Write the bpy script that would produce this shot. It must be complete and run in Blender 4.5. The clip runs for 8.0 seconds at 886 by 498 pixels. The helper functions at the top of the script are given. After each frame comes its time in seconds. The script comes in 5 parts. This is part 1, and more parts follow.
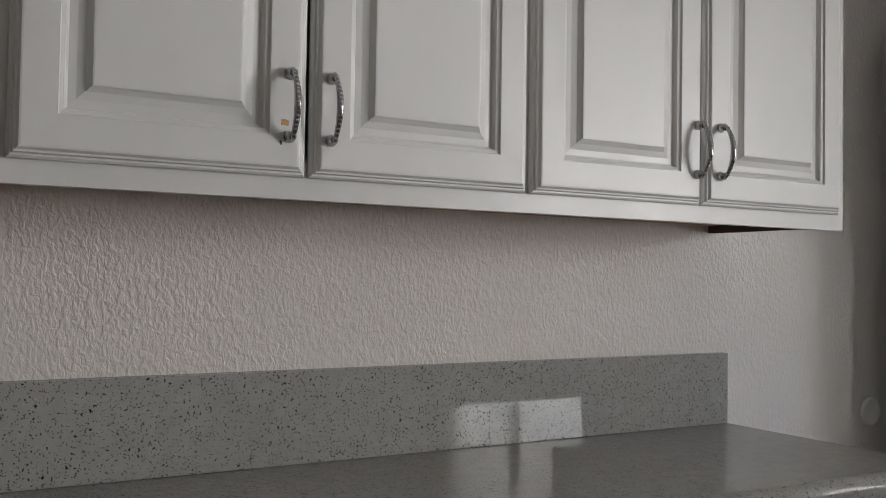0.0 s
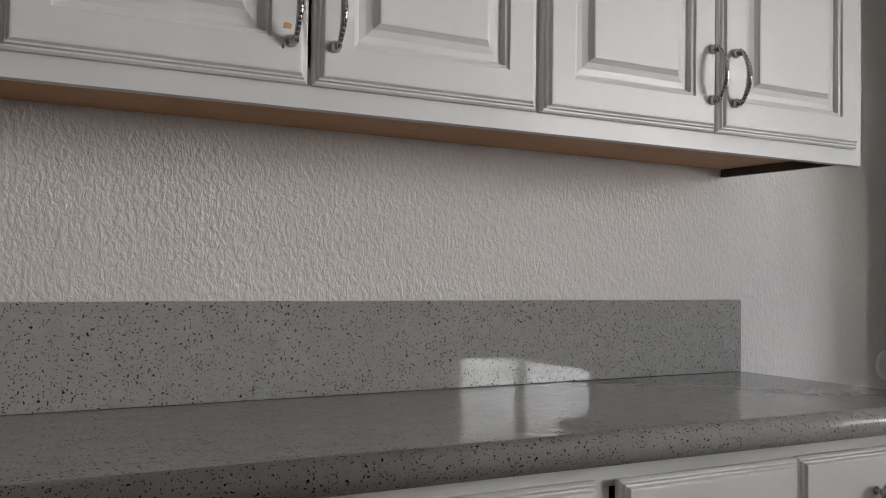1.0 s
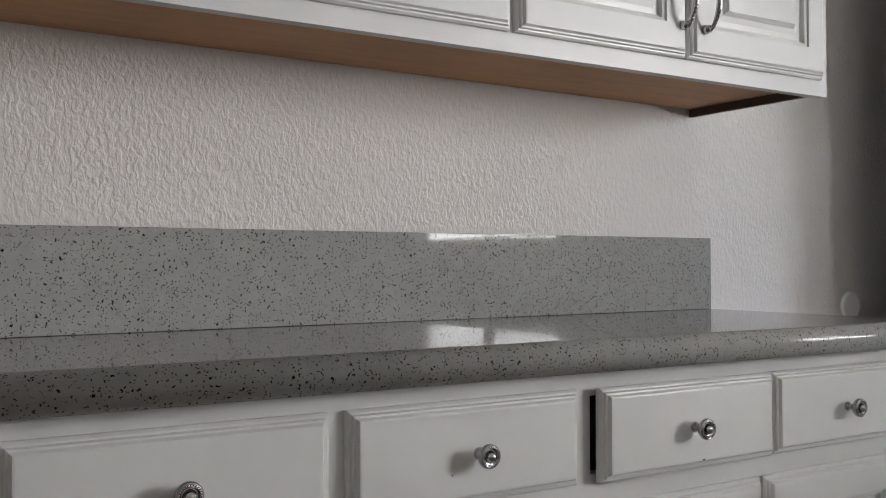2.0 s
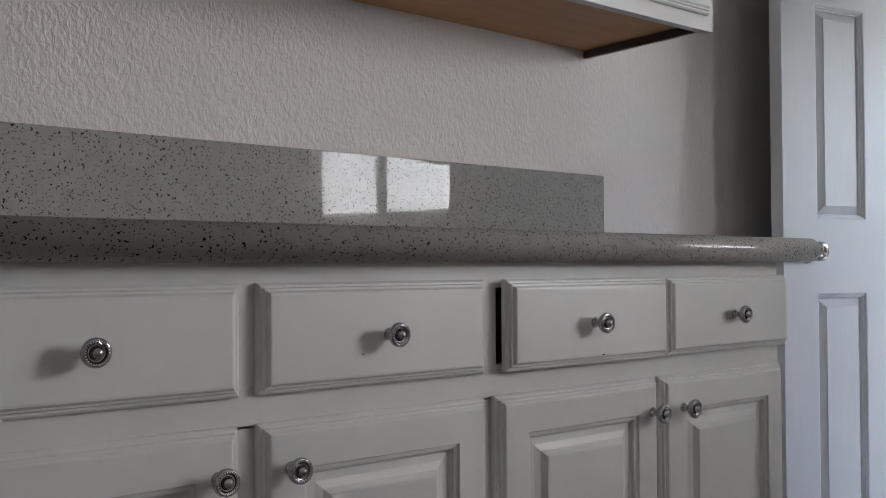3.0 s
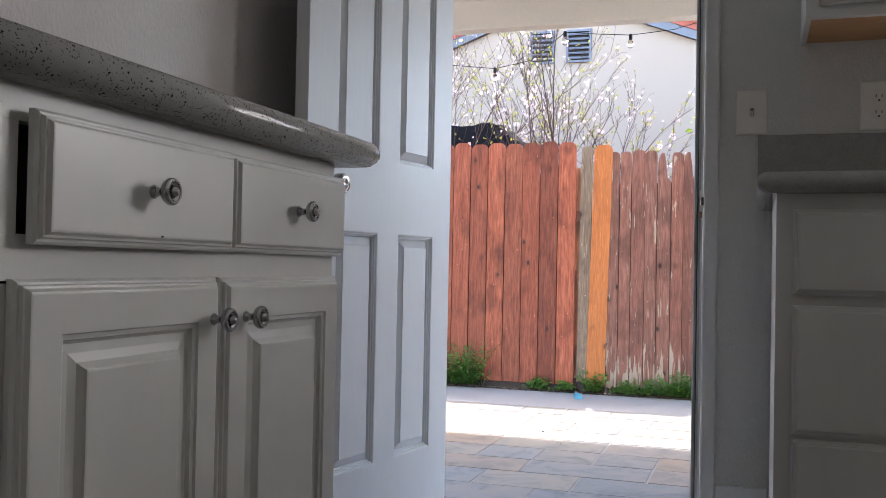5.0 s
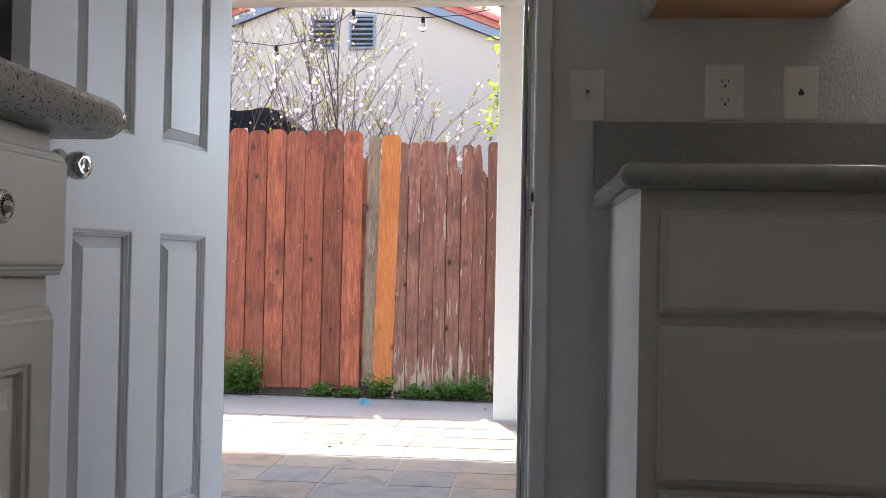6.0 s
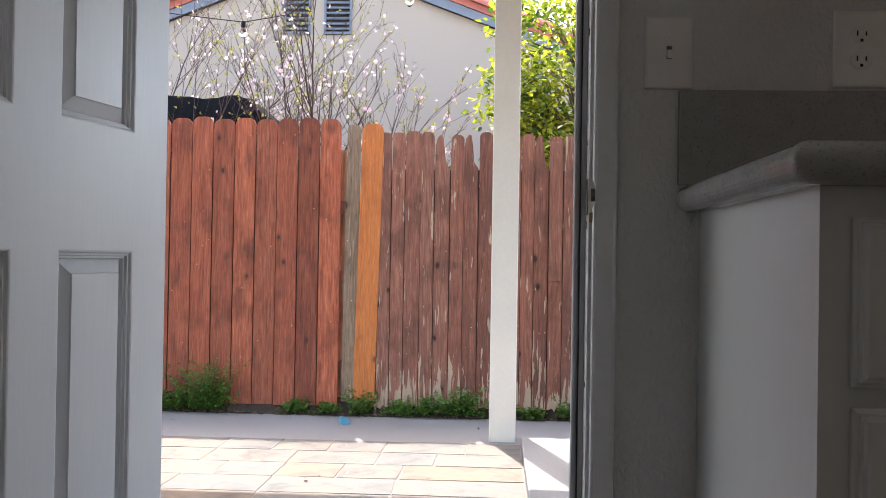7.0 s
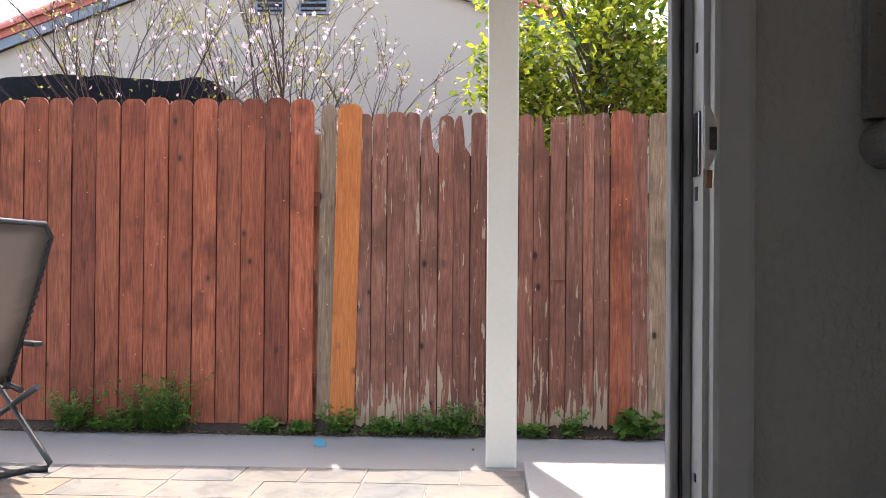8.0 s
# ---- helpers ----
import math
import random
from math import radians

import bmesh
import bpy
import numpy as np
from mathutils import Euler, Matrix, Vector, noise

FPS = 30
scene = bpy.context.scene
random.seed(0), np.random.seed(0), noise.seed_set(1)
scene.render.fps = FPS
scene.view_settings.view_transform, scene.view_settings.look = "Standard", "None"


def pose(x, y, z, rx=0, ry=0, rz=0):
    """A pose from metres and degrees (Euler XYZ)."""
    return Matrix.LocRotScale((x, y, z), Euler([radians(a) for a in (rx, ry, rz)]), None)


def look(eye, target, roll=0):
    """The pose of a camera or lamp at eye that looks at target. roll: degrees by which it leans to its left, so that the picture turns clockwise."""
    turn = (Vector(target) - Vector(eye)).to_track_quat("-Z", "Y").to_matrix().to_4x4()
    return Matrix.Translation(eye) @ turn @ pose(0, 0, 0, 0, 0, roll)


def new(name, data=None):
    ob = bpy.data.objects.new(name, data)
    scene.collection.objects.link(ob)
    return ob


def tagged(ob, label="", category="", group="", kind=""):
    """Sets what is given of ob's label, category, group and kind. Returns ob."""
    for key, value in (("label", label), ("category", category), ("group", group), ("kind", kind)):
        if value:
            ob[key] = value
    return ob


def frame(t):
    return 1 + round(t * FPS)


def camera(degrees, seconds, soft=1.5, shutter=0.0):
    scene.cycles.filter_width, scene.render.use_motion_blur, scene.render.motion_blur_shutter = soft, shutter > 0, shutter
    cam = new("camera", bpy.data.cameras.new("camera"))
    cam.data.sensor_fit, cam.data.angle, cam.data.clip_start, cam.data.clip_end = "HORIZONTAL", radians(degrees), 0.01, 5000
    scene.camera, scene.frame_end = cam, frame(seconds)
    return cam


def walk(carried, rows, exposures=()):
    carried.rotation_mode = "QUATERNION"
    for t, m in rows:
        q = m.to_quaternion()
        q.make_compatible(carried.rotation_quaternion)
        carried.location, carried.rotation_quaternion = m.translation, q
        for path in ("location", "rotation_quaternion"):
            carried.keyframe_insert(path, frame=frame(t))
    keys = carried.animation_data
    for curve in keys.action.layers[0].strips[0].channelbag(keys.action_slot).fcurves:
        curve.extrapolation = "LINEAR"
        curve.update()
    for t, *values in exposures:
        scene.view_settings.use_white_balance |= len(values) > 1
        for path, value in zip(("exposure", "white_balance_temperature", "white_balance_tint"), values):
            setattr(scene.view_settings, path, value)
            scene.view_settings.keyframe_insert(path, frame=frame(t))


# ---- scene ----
cam = camera(50.4, 8.0, soft=0.75)
PATH = [
    (0, (0.133, 0.155, 1.244), (1.121, 1.893, 1.304), 0.9),
    (0.5, (0.145, 0.187, 1.174), (1.125, 1.929, 1.233), 0.9),
    (1, (0.154, 0.201, 1.127), (1.135, 1.943, 1.18), 0.8),
    (2.3, (0.123, 0.217, 0.97), (1.214, 1.893, 1.006), -0.4),
    (2.5, (0.114, 0.214, 0.934), (1.239, 1.867, 0.978), -0.5),
    (3, (0.108, 0.226, 0.861), (1.353, 1.791, 0.901), -0.3),
    (3.5, (0.081, 0.292, 0.782), (1.445, 1.754, 0.819), -0.0),
    (4, (0.043, 0.359, 0.727), (1.63, 1.576, 0.76), 0.5),
    (4.5, (0.086, 0.447, 0.679), (1.911, 1.264, 0.715), 1.1),
    (5, (0.277, 0.56, 0.697), (2.174, 1.192, 0.734), 1.1),
    (6.3, (0.936, 0.773, 0.756), (2.932, 0.889, 0.784), 1.1),
    (6.5, (1.075, 0.805, 0.774), (3.071, 0.922, 0.801), 1.1),
    (7, (1.395, 0.871, 0.783), (3.391, 0.984, 0.802), 0.9),
    (7.5, (1.743, 0.898, 0.775), (3.741, 0.996, 0.791), 0.7),
    (8, (2.123, 0.925, 0.782), (4.121, 1.007, 0.796), 0.4),
]
EXPOSURES = [(0, 4.08, 6650, 12), (1.2, 4.35, 6600, 12), (2.5, 4.6, 6500, 12), (3.0, 4.08, 6450, 13), (3.5, 3.8, 6400, 13), (4.5, 3.65, 6500, 14), (5.0, 3.62, 6600, 15), (6.5, 3.30, 6950, 16), (8, 2.98, 7050, 16)]
walk(cam, [(t, look(eye, target, roll)) for t, eye, target, roll in PATH], EXPOSURES)

# ---- world, sun, large lights ----
SUN_EL, SUN_AZ = 63.0, (0.96, 0.28)          # elevation in degrees, compass vector towards the sun
world = bpy.data.worlds.new("world")
scene.world = world
world.use_nodes = True
wn = world.node_tree
sky = wn.nodes.new("ShaderNodeTexSky")
sky.sky_type, sky.sun_disc = "NISHITA", False
sky.dust_density, sky.ozone_density = 2.2, 0.7
sky.sun_elevation = radians(SUN_EL)
sky.sun_rotation = math.atan2(SUN_AZ[0], SUN_AZ[1])
wn.links.new(sky.outputs[0], wn.nodes["Background"].inputs[0])
wn.nodes["Background"].inputs[1].default_value = 0.15

sun = new("sun", bpy.data.lights.new("sun", "SUN"))
sun.data.energy, sun.data.angle, sun.data.color = 1.4, radians(0.5), (1.0, 0.965, 0.92)
toward = Vector((SUN_AZ[0], SUN_AZ[1], math.tan(radians(SUN_EL)))).normalized()
sun.matrix_world = look(toward * 30, (0, 0, 0))

for side in (-1, 1):
    skylight = new("window_skylight", bpy.data.lights.new("window_skylight", "AREA"))
    skylight.data.shape, skylight.data.size, skylight.data.size_y = "RECTANGLE", 0.50, 0.84
    skylight.data.energy, skylight.data.color = 3.0, (0.97, 0.985, 1.0)
    skylight.matrix_world = look((3.112, -0.76 + side * 0.295, 1.575), (2.0, -0.76 + side * 0.295, 1.575))


# ---- materials ----
def ramp(nt, fac, stops):
    r = nt.nodes.new("ShaderNodeValToRGB")
    while len(r.color_ramp.elements) < len(stops):
        r.color_ramp.elements.new(0.5)
    for e, (p, c) in zip(r.color_ramp.elements, stops):
        e.position, e.color = p, (*c, 1) if len(c) == 3 else c
    nt.links.new(fac, r.inputs[0])
    return r.outputs[0]


def mix(nt, fac, a, b, blend="MIX"):
    m = nt.nodes.new("ShaderNodeMix")
    m.data_type, m.blend_type = "RGBA", blend
    for sock, v in ((m.inputs[0], fac), (m.inputs[6], a), (m.inputs[7], b)):
        if isinstance(v, (int, float)):
            sock.default_value = v
        elif isinstance(v, tuple):
            sock.default_value = (*v, 1)
        else:
            nt.links.new(v, sock)
    return m.outputs[2]


def coords(nt, scale=(1, 1, 1), shift=False):
    tc = nt.nodes.new("ShaderNodeTexCoord")
    mp = nt.nodes.new("ShaderNodeMapping")
    mp.inputs["Scale"].default_value = scale
    nt.links.new(tc.outputs["Object"], mp.inputs[0])
    if shift:
        oi = nt.nodes.new("ShaderNodeObjectInfo")
        mul = nt.nodes.new("ShaderNodeMath")
        mul.operation = "MULTIPLY"
        mul.inputs[1].default_value = 37.0
        nt.links.new(oi.outputs["Random"], mul.inputs[0])
        nt.links.new(mul.outputs[0], mp.inputs["Location"])
    return mp.outputs[0]


def noise_tex(nt, co, scale, detail=3, rough=0.55, distort=0.0):
    n = nt.nodes.new("ShaderNodeTexNoise")
    n.inputs["Scale"].default_value, n.inputs["Detail"].default_value = scale, detail
    n.inputs["Roughness"].default_value, n.inputs["Distortion"].default_value = rough, distort
    nt.links.new(co, n.inputs["Vector"])
    return n.outputs[0]


def bump(nt, bsdf, height, strength, distance):
    b = nt.nodes.new("ShaderNodeBump")
    b.inputs["Strength"].default_value, b.inputs["Distance"].default_value = strength, distance
    nt.links.new(height, b.inputs["Height"])
    nt.links.new(b.outputs[0], bsdf.inputs["Normal"])


def blank(name, rough=0.5, metal=0.0):
    m = bpy.data.materials.new(name)
    m.use_nodes = True
    b = m.node_tree.nodes["Principled BSDF"]
    b.inputs["Roughness"].default_value, b.inputs["Metallic"].default_value = rough, metal
    return m, m.node_tree, b


def surface(name, low, high, rough=0.5, metal=0.0, coarse=2.0, fine=60.0, relief=0.3, depth=0.001, stretch=(1, 1, 1), shift=False, relief_scale=None):
    """Two scales of colour variation, a fine relief, and gloss that varies a little."""
    m, nt, b = blank(name, rough, metal)
    co = coords(nt, stretch, shift)
    a, f = noise_tex(nt, co, coarse, 4), noise_tex(nt, co, fine, 3)
    c1 = ramp(nt, a, [(0.3, low), (0.7, high)])
    c2 = ramp(nt, f, [(0.3, low), (0.7, high)])
    nt.links.new(mix(nt, 0.45, c1, c2), b.inputs["Base Color"])
    r = ramp(nt, a, [(0.3, (rough * 0.85,) * 3), (0.7, (min(1, rough * 1.15),) * 3)])
    nt.links.new(r, b.inputs["Roughness"])
    if relief:
        bump(nt, b, f if relief_scale is None else noise_tex(nt, co, relief_scale, 2), relief, depth)
    return m


def wall_paint_material(name, low, high):
    m, nt, b = blank(name, 0.6)
    co = coords(nt, (1, 1, 0.62))
    a = noise_tex(nt, co, 1.6, 4)
    nt.links.new(ramp(nt, a, [(0.3, low), (0.7, high)]), b.inputs["Base Color"])
    n = noise_tex(nt, co, 125, 2.0, 0.5, 0.4)
    bump(nt, b, ramp(nt, n, [(0.36, (0, 0, 0)), (0.66, (1, 1, 1))]), 1.0, 0.0011)
    return m


def quartz_material(name, speck):
    """speck: how strongly the dark grains show."""
    m, nt, b = blank(name, 0.012)
    co = coords(nt)
    base = ramp(nt, noise_tex(nt, co, 28, 5, 0.7), [(0.3, (0.285, 0.278, 0.268)), (0.7, (0.345, 0.337, 0.325))])
    warp = nt.nodes.new("ShaderNodeVectorMath")
    warp.operation = "MULTIPLY_ADD"
    wn1 = nt.nodes.new("ShaderNodeTexNoise")
    wn1.inputs["Scale"].default_value = 190
    nt.links.new(co, wn1.inputs["Vector"])
    warp.inputs[1].default_value = (0.010, 0.010, 0.010)
    nt.links.new(wn1.outputs["Color"], warp.inputs[0])
    nt.links.new(co, warp.inputs[2])
    col = base
    for scale, cut, keep, tint in ((150, 0.38, 0.62, (0.014, 0.012, 0.010)), (250, 0.44, 0.50, (0.035, 0.030, 0.026)), (120, 0.12, 0.93, (0.85, 0.85, 0.82))):
        v = nt.nodes.new("ShaderNodeTexVoronoi")
        v.inputs["Scale"].default_value, v.distance = scale, "MANHATTAN"
        nt.links.new(warp.outputs[0], v.inputs["Vector"])
        near = ramp(nt, v.outputs["Distance"], [(cut - 0.04, (1, 1, 1)), (cut, (0, 0, 0))])
        pick = nt.nodes.new("ShaderNodeSeparateColor")
        nt.links.new(v.outputs["Color"], pick.inputs[0])
        some = ramp(nt, pick.outputs[0], [(keep, (0, 0, 0)), (keep + 0.02, (1, 1, 1))])
        col = mix(nt, mix(nt, 1.0, mix(nt, 1.0, near, some, "MULTIPLY"), (speck,) * 3, "MULTIPLY"), col, tint)
    nt.links.new(col, b.inputs["Base Color"])
    b.inputs["Specular IOR Level"].default_value = 0.14
    bump(nt, b, noise_tex(nt, co, 25, 3), 0.004, 0.0005)
    return m


def wood_material(name, dark, mid, light, rough=0.75, knots=(0.05, 0.02, 0.012), peel=0.0, bare=(0.50, 0.37, 0.265)):
    """Upright boards: long grain, blotches, knots; peel is the share of stain that has flaked away, most at the foot."""
    m, nt, b = blank(name, rough)
    co = coords(nt, (1, 1, 1), True)
    long = nt.nodes.new("ShaderNodeMapping")
    long.inputs["Scale"].default_value = (14, 14, 0.9)
    nt.links.new(co, long.inputs[0])
    g = noise_tex(nt, long.outputs[0], 6, 6, 0.65, 0.6)
    blot = noise_tex(nt, co, 3.5, 4)
    hair = nt.nodes.new("ShaderNodeMapping")
    hair.inputs["Scale"].default_value = (60, 60, 2.2)
    nt.links.new(co, hair.inputs[0])
    fibre = ramp(nt, noise_tex(nt, hair.outputs[0], 4, 4, 0.7), [(0.35, (0.86, 0.83, 0.80)), (0.65, (1.38, 1.35, 1.30))])
    swirl = nt.nodes.new("ShaderNodeMapping")
    swirl.inputs["Scale"].default_value = (9, 9, 1.6)
    nt.links.new(co, swirl.inputs[0])
    fig = noise_tex(nt, swirl.outputs[0], 1.5, 4, 0.6, 2.2)
    grain = mix(nt, 0.3, ramp(nt, g, [(0.28, dark), (0.5, mid), (0.74, light)]), ramp(nt, fig, [(0.36, dark), (0.48, mid), (0.66, light)]))
    oi = nt.nodes.new("ShaderNodeObjectInfo")
    tone = ramp(nt, oi.outputs["Random"], [(0.0, (0.60, 0.57, 0.55)), (0.35, (0.95, 0.90, 0.86)), (0.6, (0.80, 0.86, 0.86)), (1.0, (1.22, 1.18, 1.12))])
    col = mix(nt, 1.0, mix(nt, 1.0, grain, tone, "MULTIPLY"), fibre, "MULTIPLY")
    col = mix(nt, ramp(nt, blot, [(0.50, (0, 0, 0)), (0.70, (0.75,) * 3)]), col, dark)
    kv = nt.nodes.new("ShaderNodeMapping")
    kv.inputs["Scale"].default_value = (1.0, 1.0, 0.62)
    nt.links.new(co, kv.inputs[0])
    v = nt.nodes.new("ShaderNodeTexVoronoi")
    v.inputs["Scale"].default_value = 7.5
    nt.links.new(kv.outputs[0], v.inputs["Vector"])
    cell = nt.nodes.new("ShaderNodeSeparateColor")
    nt.links.new(v.outputs["Color"], cell.inputs[0])
    rare = ramp(nt, cell.outputs[0], [(0.40, (0, 0, 0)), (0.44, (1, 1, 1))])
    spot = ramp(nt, v.outputs["Distance"], [(0.05, (1.0,) * 3), (0.085, (0.95,) * 3), (0.10, (0.35,) * 3), (0.13, (0.5,) * 3), (0.15, (0.15,) * 3), (0.30, (0, 0, 0))])
    col = mix(nt, mix(nt, 1.0, spot, rare, "MULTIPLY"), col, knots)
    nail = nt.nodes.new("ShaderNodeTexVoronoi")
    nail.inputs["Scale"].default_value = 26
    nt.links.new(co, nail.inputs["Vector"])
    pick = nt.nodes.new("ShaderNodeSeparateColor")
    nt.links.new(nail.outputs["Color"], pick.inputs[0])
    fleck = mix(nt, 1.0, ramp(nt, nail.outputs["Distance"], [(0.09, (1, 1, 1)), (0.13, (0, 0, 0))]), ramp(nt, pick.outputs[1], [(0.93, (0, 0, 0)), (0.94, (1, 1, 1))]), "MULTIPLY")
    col = mix(nt, fleck, col, tuple(min(1.0, 1.7 * c) for c in light))
    if peel:
        tc = nt.nodes.new("ShaderNodeTexCoord")
        sep = nt.nodes.new("ShaderNodeSeparateXYZ")
        nt.links.new(tc.outputs["Object"], sep.inputs[0])
        flake = nt.nodes.new("ShaderNodeMapping")
        flake.inputs["Scale"].default_value = (26, 26, 3.2)
        nt.links.new(co, flake.inputs[0])
        f = noise_tex(nt, flake.outputs[0], 1.3, 5, 0.6, 0.3)
        add = nt.nodes.new("ShaderNodeMath")
        add.operation = "ADD"
        foot = ramp(nt, sep.outputs[2], [(0.02, (0.24 * peel,) * 3), (0.42, (0.035,) * 3)])
        nt.links.new(f, add.inputs[0])
        nt.links.new(foot, add.inputs[1])
        gone = ramp(nt, add.outputs[0], [(0.66, (0, 0, 0)), (0.69, (1, 1, 1))])
        col = mix(nt, gone, col, mix(nt, g, tuple(0.6 * c for c in bare), bare))
    nt.links.new(col, b.inputs["Base Color"])
    bump(nt, b, g, 0.8, 0.004)
    return m


def slate_material():
    m, nt, b = blank("multicolour slate", 0.85)
    b.inputs["Specular IOR Level"].default_value = 0.15
    co = coords(nt, (1, 1, 1), True)
    oi = nt.nodes.new("ShaderNodeObjectInfo")
    tone = ramp(nt, oi.outputs["Random"], [(0.0, (0.160, 0.167, 0.166)), (0.2, (0.193, 0.180, 0.162)), (0.45, (0.215, 0.172, 0.132)), (0.7, (0.164, 0.169, 0.166)), (1.0, (0.208, 0.188, 0.156))])
    cloud = ramp(nt, noise_tex(nt, co, 5, 5, 0.6, 1.0), [(0.3, (0.7, 0.72, 0.75)), (0.5, (1, 1, 1)), (0.72, (1.15, 1.05, 0.93))])
    nt.links.new(mix(nt, 1.0, tone, cloud, "MULTIPLY"), b.inputs["Base Color"])
    bump(nt, b, noise_tex(nt, co, 14, 6, 0.6), 0.6, 0.006)
    return m


def leaf_material(name, low, high, through_share=0.35, glow=(1.9, 1.9, 0.9)):
    m, nt, b = blank(name, 0.45)
    geo = nt.nodes.new("ShaderNodeNewGeometry")
    c = ramp(nt, geo.outputs["Random Per Island"], [(0.0, low), (0.6, tuple((p + q) / 2 for p, q in zip(low, high))), (1.0, high)])
    nt.links.new(c, b.inputs["Base Color"])
    tr = nt.nodes.new("ShaderNodeBsdfTranslucent")
    nt.links.new(mix(nt, 1.0, c, glow, "MULTIPLY"), tr.inputs[0])
    mx = nt.nodes.new("ShaderNodeMixShader")
    mx.inputs[0].default_value = through_share
    nt.links.new(b.outputs[0], mx.inputs[1])
    nt.links.new(tr.outputs[0], mx.inputs[2])
    nt.links.new(mx.outputs[0], nt.nodes["Material Output"].inputs[0])
    return m


def glass_material():
    m, nt, b = blank("clear glass", 0.02)
    b.inputs["Transmission Weight"].default_value, b.inputs["IOR"].default_value = 1.0, 1.45
    b.inputs["Base Color"].default_value = (0.96, 0.98, 0.98, 1)
    return m


WALL = wall_paint_material("textured wall paint", (0.62, 0.582, 0.555), (0.67, 0.63, 0.60))
# same paint as WALL, darkened and cooled for the shade on the door wall
WALL_SHADED = wall_paint_material("textured wall paint with shade painted in", (0.58, 0.575, 0.56), (0.63, 0.625, 0.61))
QUARTZ = quartz_material("speckled grey quartz", 1.0)
# same quartz, speck contrast lowered to paint in the dim corner's haze
QUARTZ_SHADED = quartz_material("grey quartz with specks faded by shade", 0.3)
CAB = surface("semi-gloss white cabinet paint", (0.545, 0.54, 0.525), (0.575, 0.57, 0.553), 0.40, coarse=3, fine=25, relief=0.03, depth=0.001, stretch=(1, 1, 0.25))
UNDER = surface("raw plywood underside", (0.40, 0.20, 0.085), (0.55, 0.30, 0.14), 0.6, coarse=4, fine=30, relief=0.1, stretch=(0.3, 2, 2))
# stain on lining and chips; also the painted shade of the fence gaps
STAIN_SHADE = surface("dark brown stained wood and gap shade", (0.035, 0.018, 0.012), (0.06, 0.03, 0.02), 0.6, fine=50)
# near-black colour stands for the shade inside the closed cabinet
INSIDE = surface("unlit cabinet interior", (0.04, 0.035, 0.03), (0.06, 0.05, 0.045), 0.8, fine=30)
CHROME = surface("polished antique chrome", (0.32, 0.32, 0.325), (0.44, 0.44, 0.45), 0.05, 1.0, coarse=30, fine=300, relief=0.05, depth=0.0003)
PEWTER = surface("dark pewter", (0.09, 0.09, 0.095), (0.24, 0.24, 0.25), 0.22, 1.0, coarse=60, fine=400, relief=0.2, depth=0.0004)
BRIGHT = surface("bright chrome ridge", (0.55, 0.55, 0.56), (0.72, 0.72, 0.73), 0.12, 1.0, coarse=60, fine=300, relief=0.05, depth=0.0003)
DOORW = surface("white door paint with pressed woodgrain", (0.645, 0.66, 0.685), (0.695, 0.71, 0.735), 0.40, coarse=2, fine=45, relief=0.22, depth=0.0009, stretch=(3, 3, 0.2))
TRIM = surface("scuffed white trim paint", (0.62, 0.62, 0.62), (0.70, 0.70, 0.70), 0.45, coarse=6, fine=60, relief=0.1)
WORN = surface("worn grey jamb paint", (0.30, 0.305, 0.31), (0.55, 0.55, 0.56), 0.6, coarse=18, fine=90, relief=0.4, stretch=(1, 1, 0.15))
RUBBER = surface("black weatherstrip rubber", (0.012, 0.012, 0.013), (0.025, 0.025, 0.026), 0.7, fine=200)
PLATE = surface("ivory white plastic", (0.76, 0.745, 0.71), (0.80, 0.785, 0.75), 0.35, fine=120, relief=0.02)
BLACK = surface("black slot", (0.012, 0.012, 0.012), (0.02, 0.02, 0.02), 0.7, fine=200, relief=0)
PLATE2 = surface("aged off-white plastic", (0.72, 0.695, 0.66), (0.76, 0.735, 0.70), 0.4, fine=120, relief=0.02)
FLOORM = surface("grey beige floor tile", (0.32, 0.30, 0.275), (0.42, 0.395, 0.365), 0.4, coarse=3, fine=40)
# made-up colour, darker than WALL, so the unseen walls bounce less light
FARWALL = surface("greige paint of unseen walls", (0.52, 0.49, 0.455), (0.57, 0.535, 0.50), 0.7, coarse=2, fine=90, relief=0.4, depth=0.0015)
CEIL = surface("white ceiling paint", (0.66, 0.655, 0.64), (0.71, 0.705, 0.69), 0.8, fine=80, relief=0.3, depth=0.002)
BLIND = leaf_material("white vinyl blind slat", (0.72, 0.71, 0.68), (0.74, 0.73, 0.70), 0.12, (1, 1, 1))
REDWOOD = wood_material("red stained fence wood", (0.105, 0.025, 0.012), (0.30, 0.080, 0.040), (0.47, 0.155, 0.083))
OLDRED = wood_material("flaking red brown fence wood", (0.105, 0.044, 0.031), (0.225, 0.094, 0.066), (0.33, 0.158, 0.116), 0.85, (0.03, 0.015, 0.01), 0.9)
OLDPLAIN = wood_material("plain brown fence wood", (0.10, 0.042, 0.030), (0.17, 0.075, 0.053), (0.24, 0.115, 0.085), 0.85, (0.03, 0.015, 0.01))
NEWPINE = wood_material("fresh orange pine board", (0.40, 0.110, 0.024), (0.53, 0.162, 0.040), (0.62, 0.215, 0.065), 0.7, (0.22, 0.07, 0.02))
GREYWOOD = wood_material("silver grey weathered wood", (0.12, 0.075, 0.050), (0.26, 0.172, 0.118), (0.39, 0.275, 0.195), 0.85, (0.03, 0.02, 0.015), 0.5)
SLATE = slate_material()
CONCRETE = surface("pale concrete", (0.205, 0.203, 0.198), (0.265, 0.262, 0.255), 0.8, coarse=1.5, fine=70, relief=0.3, depth=0.002)
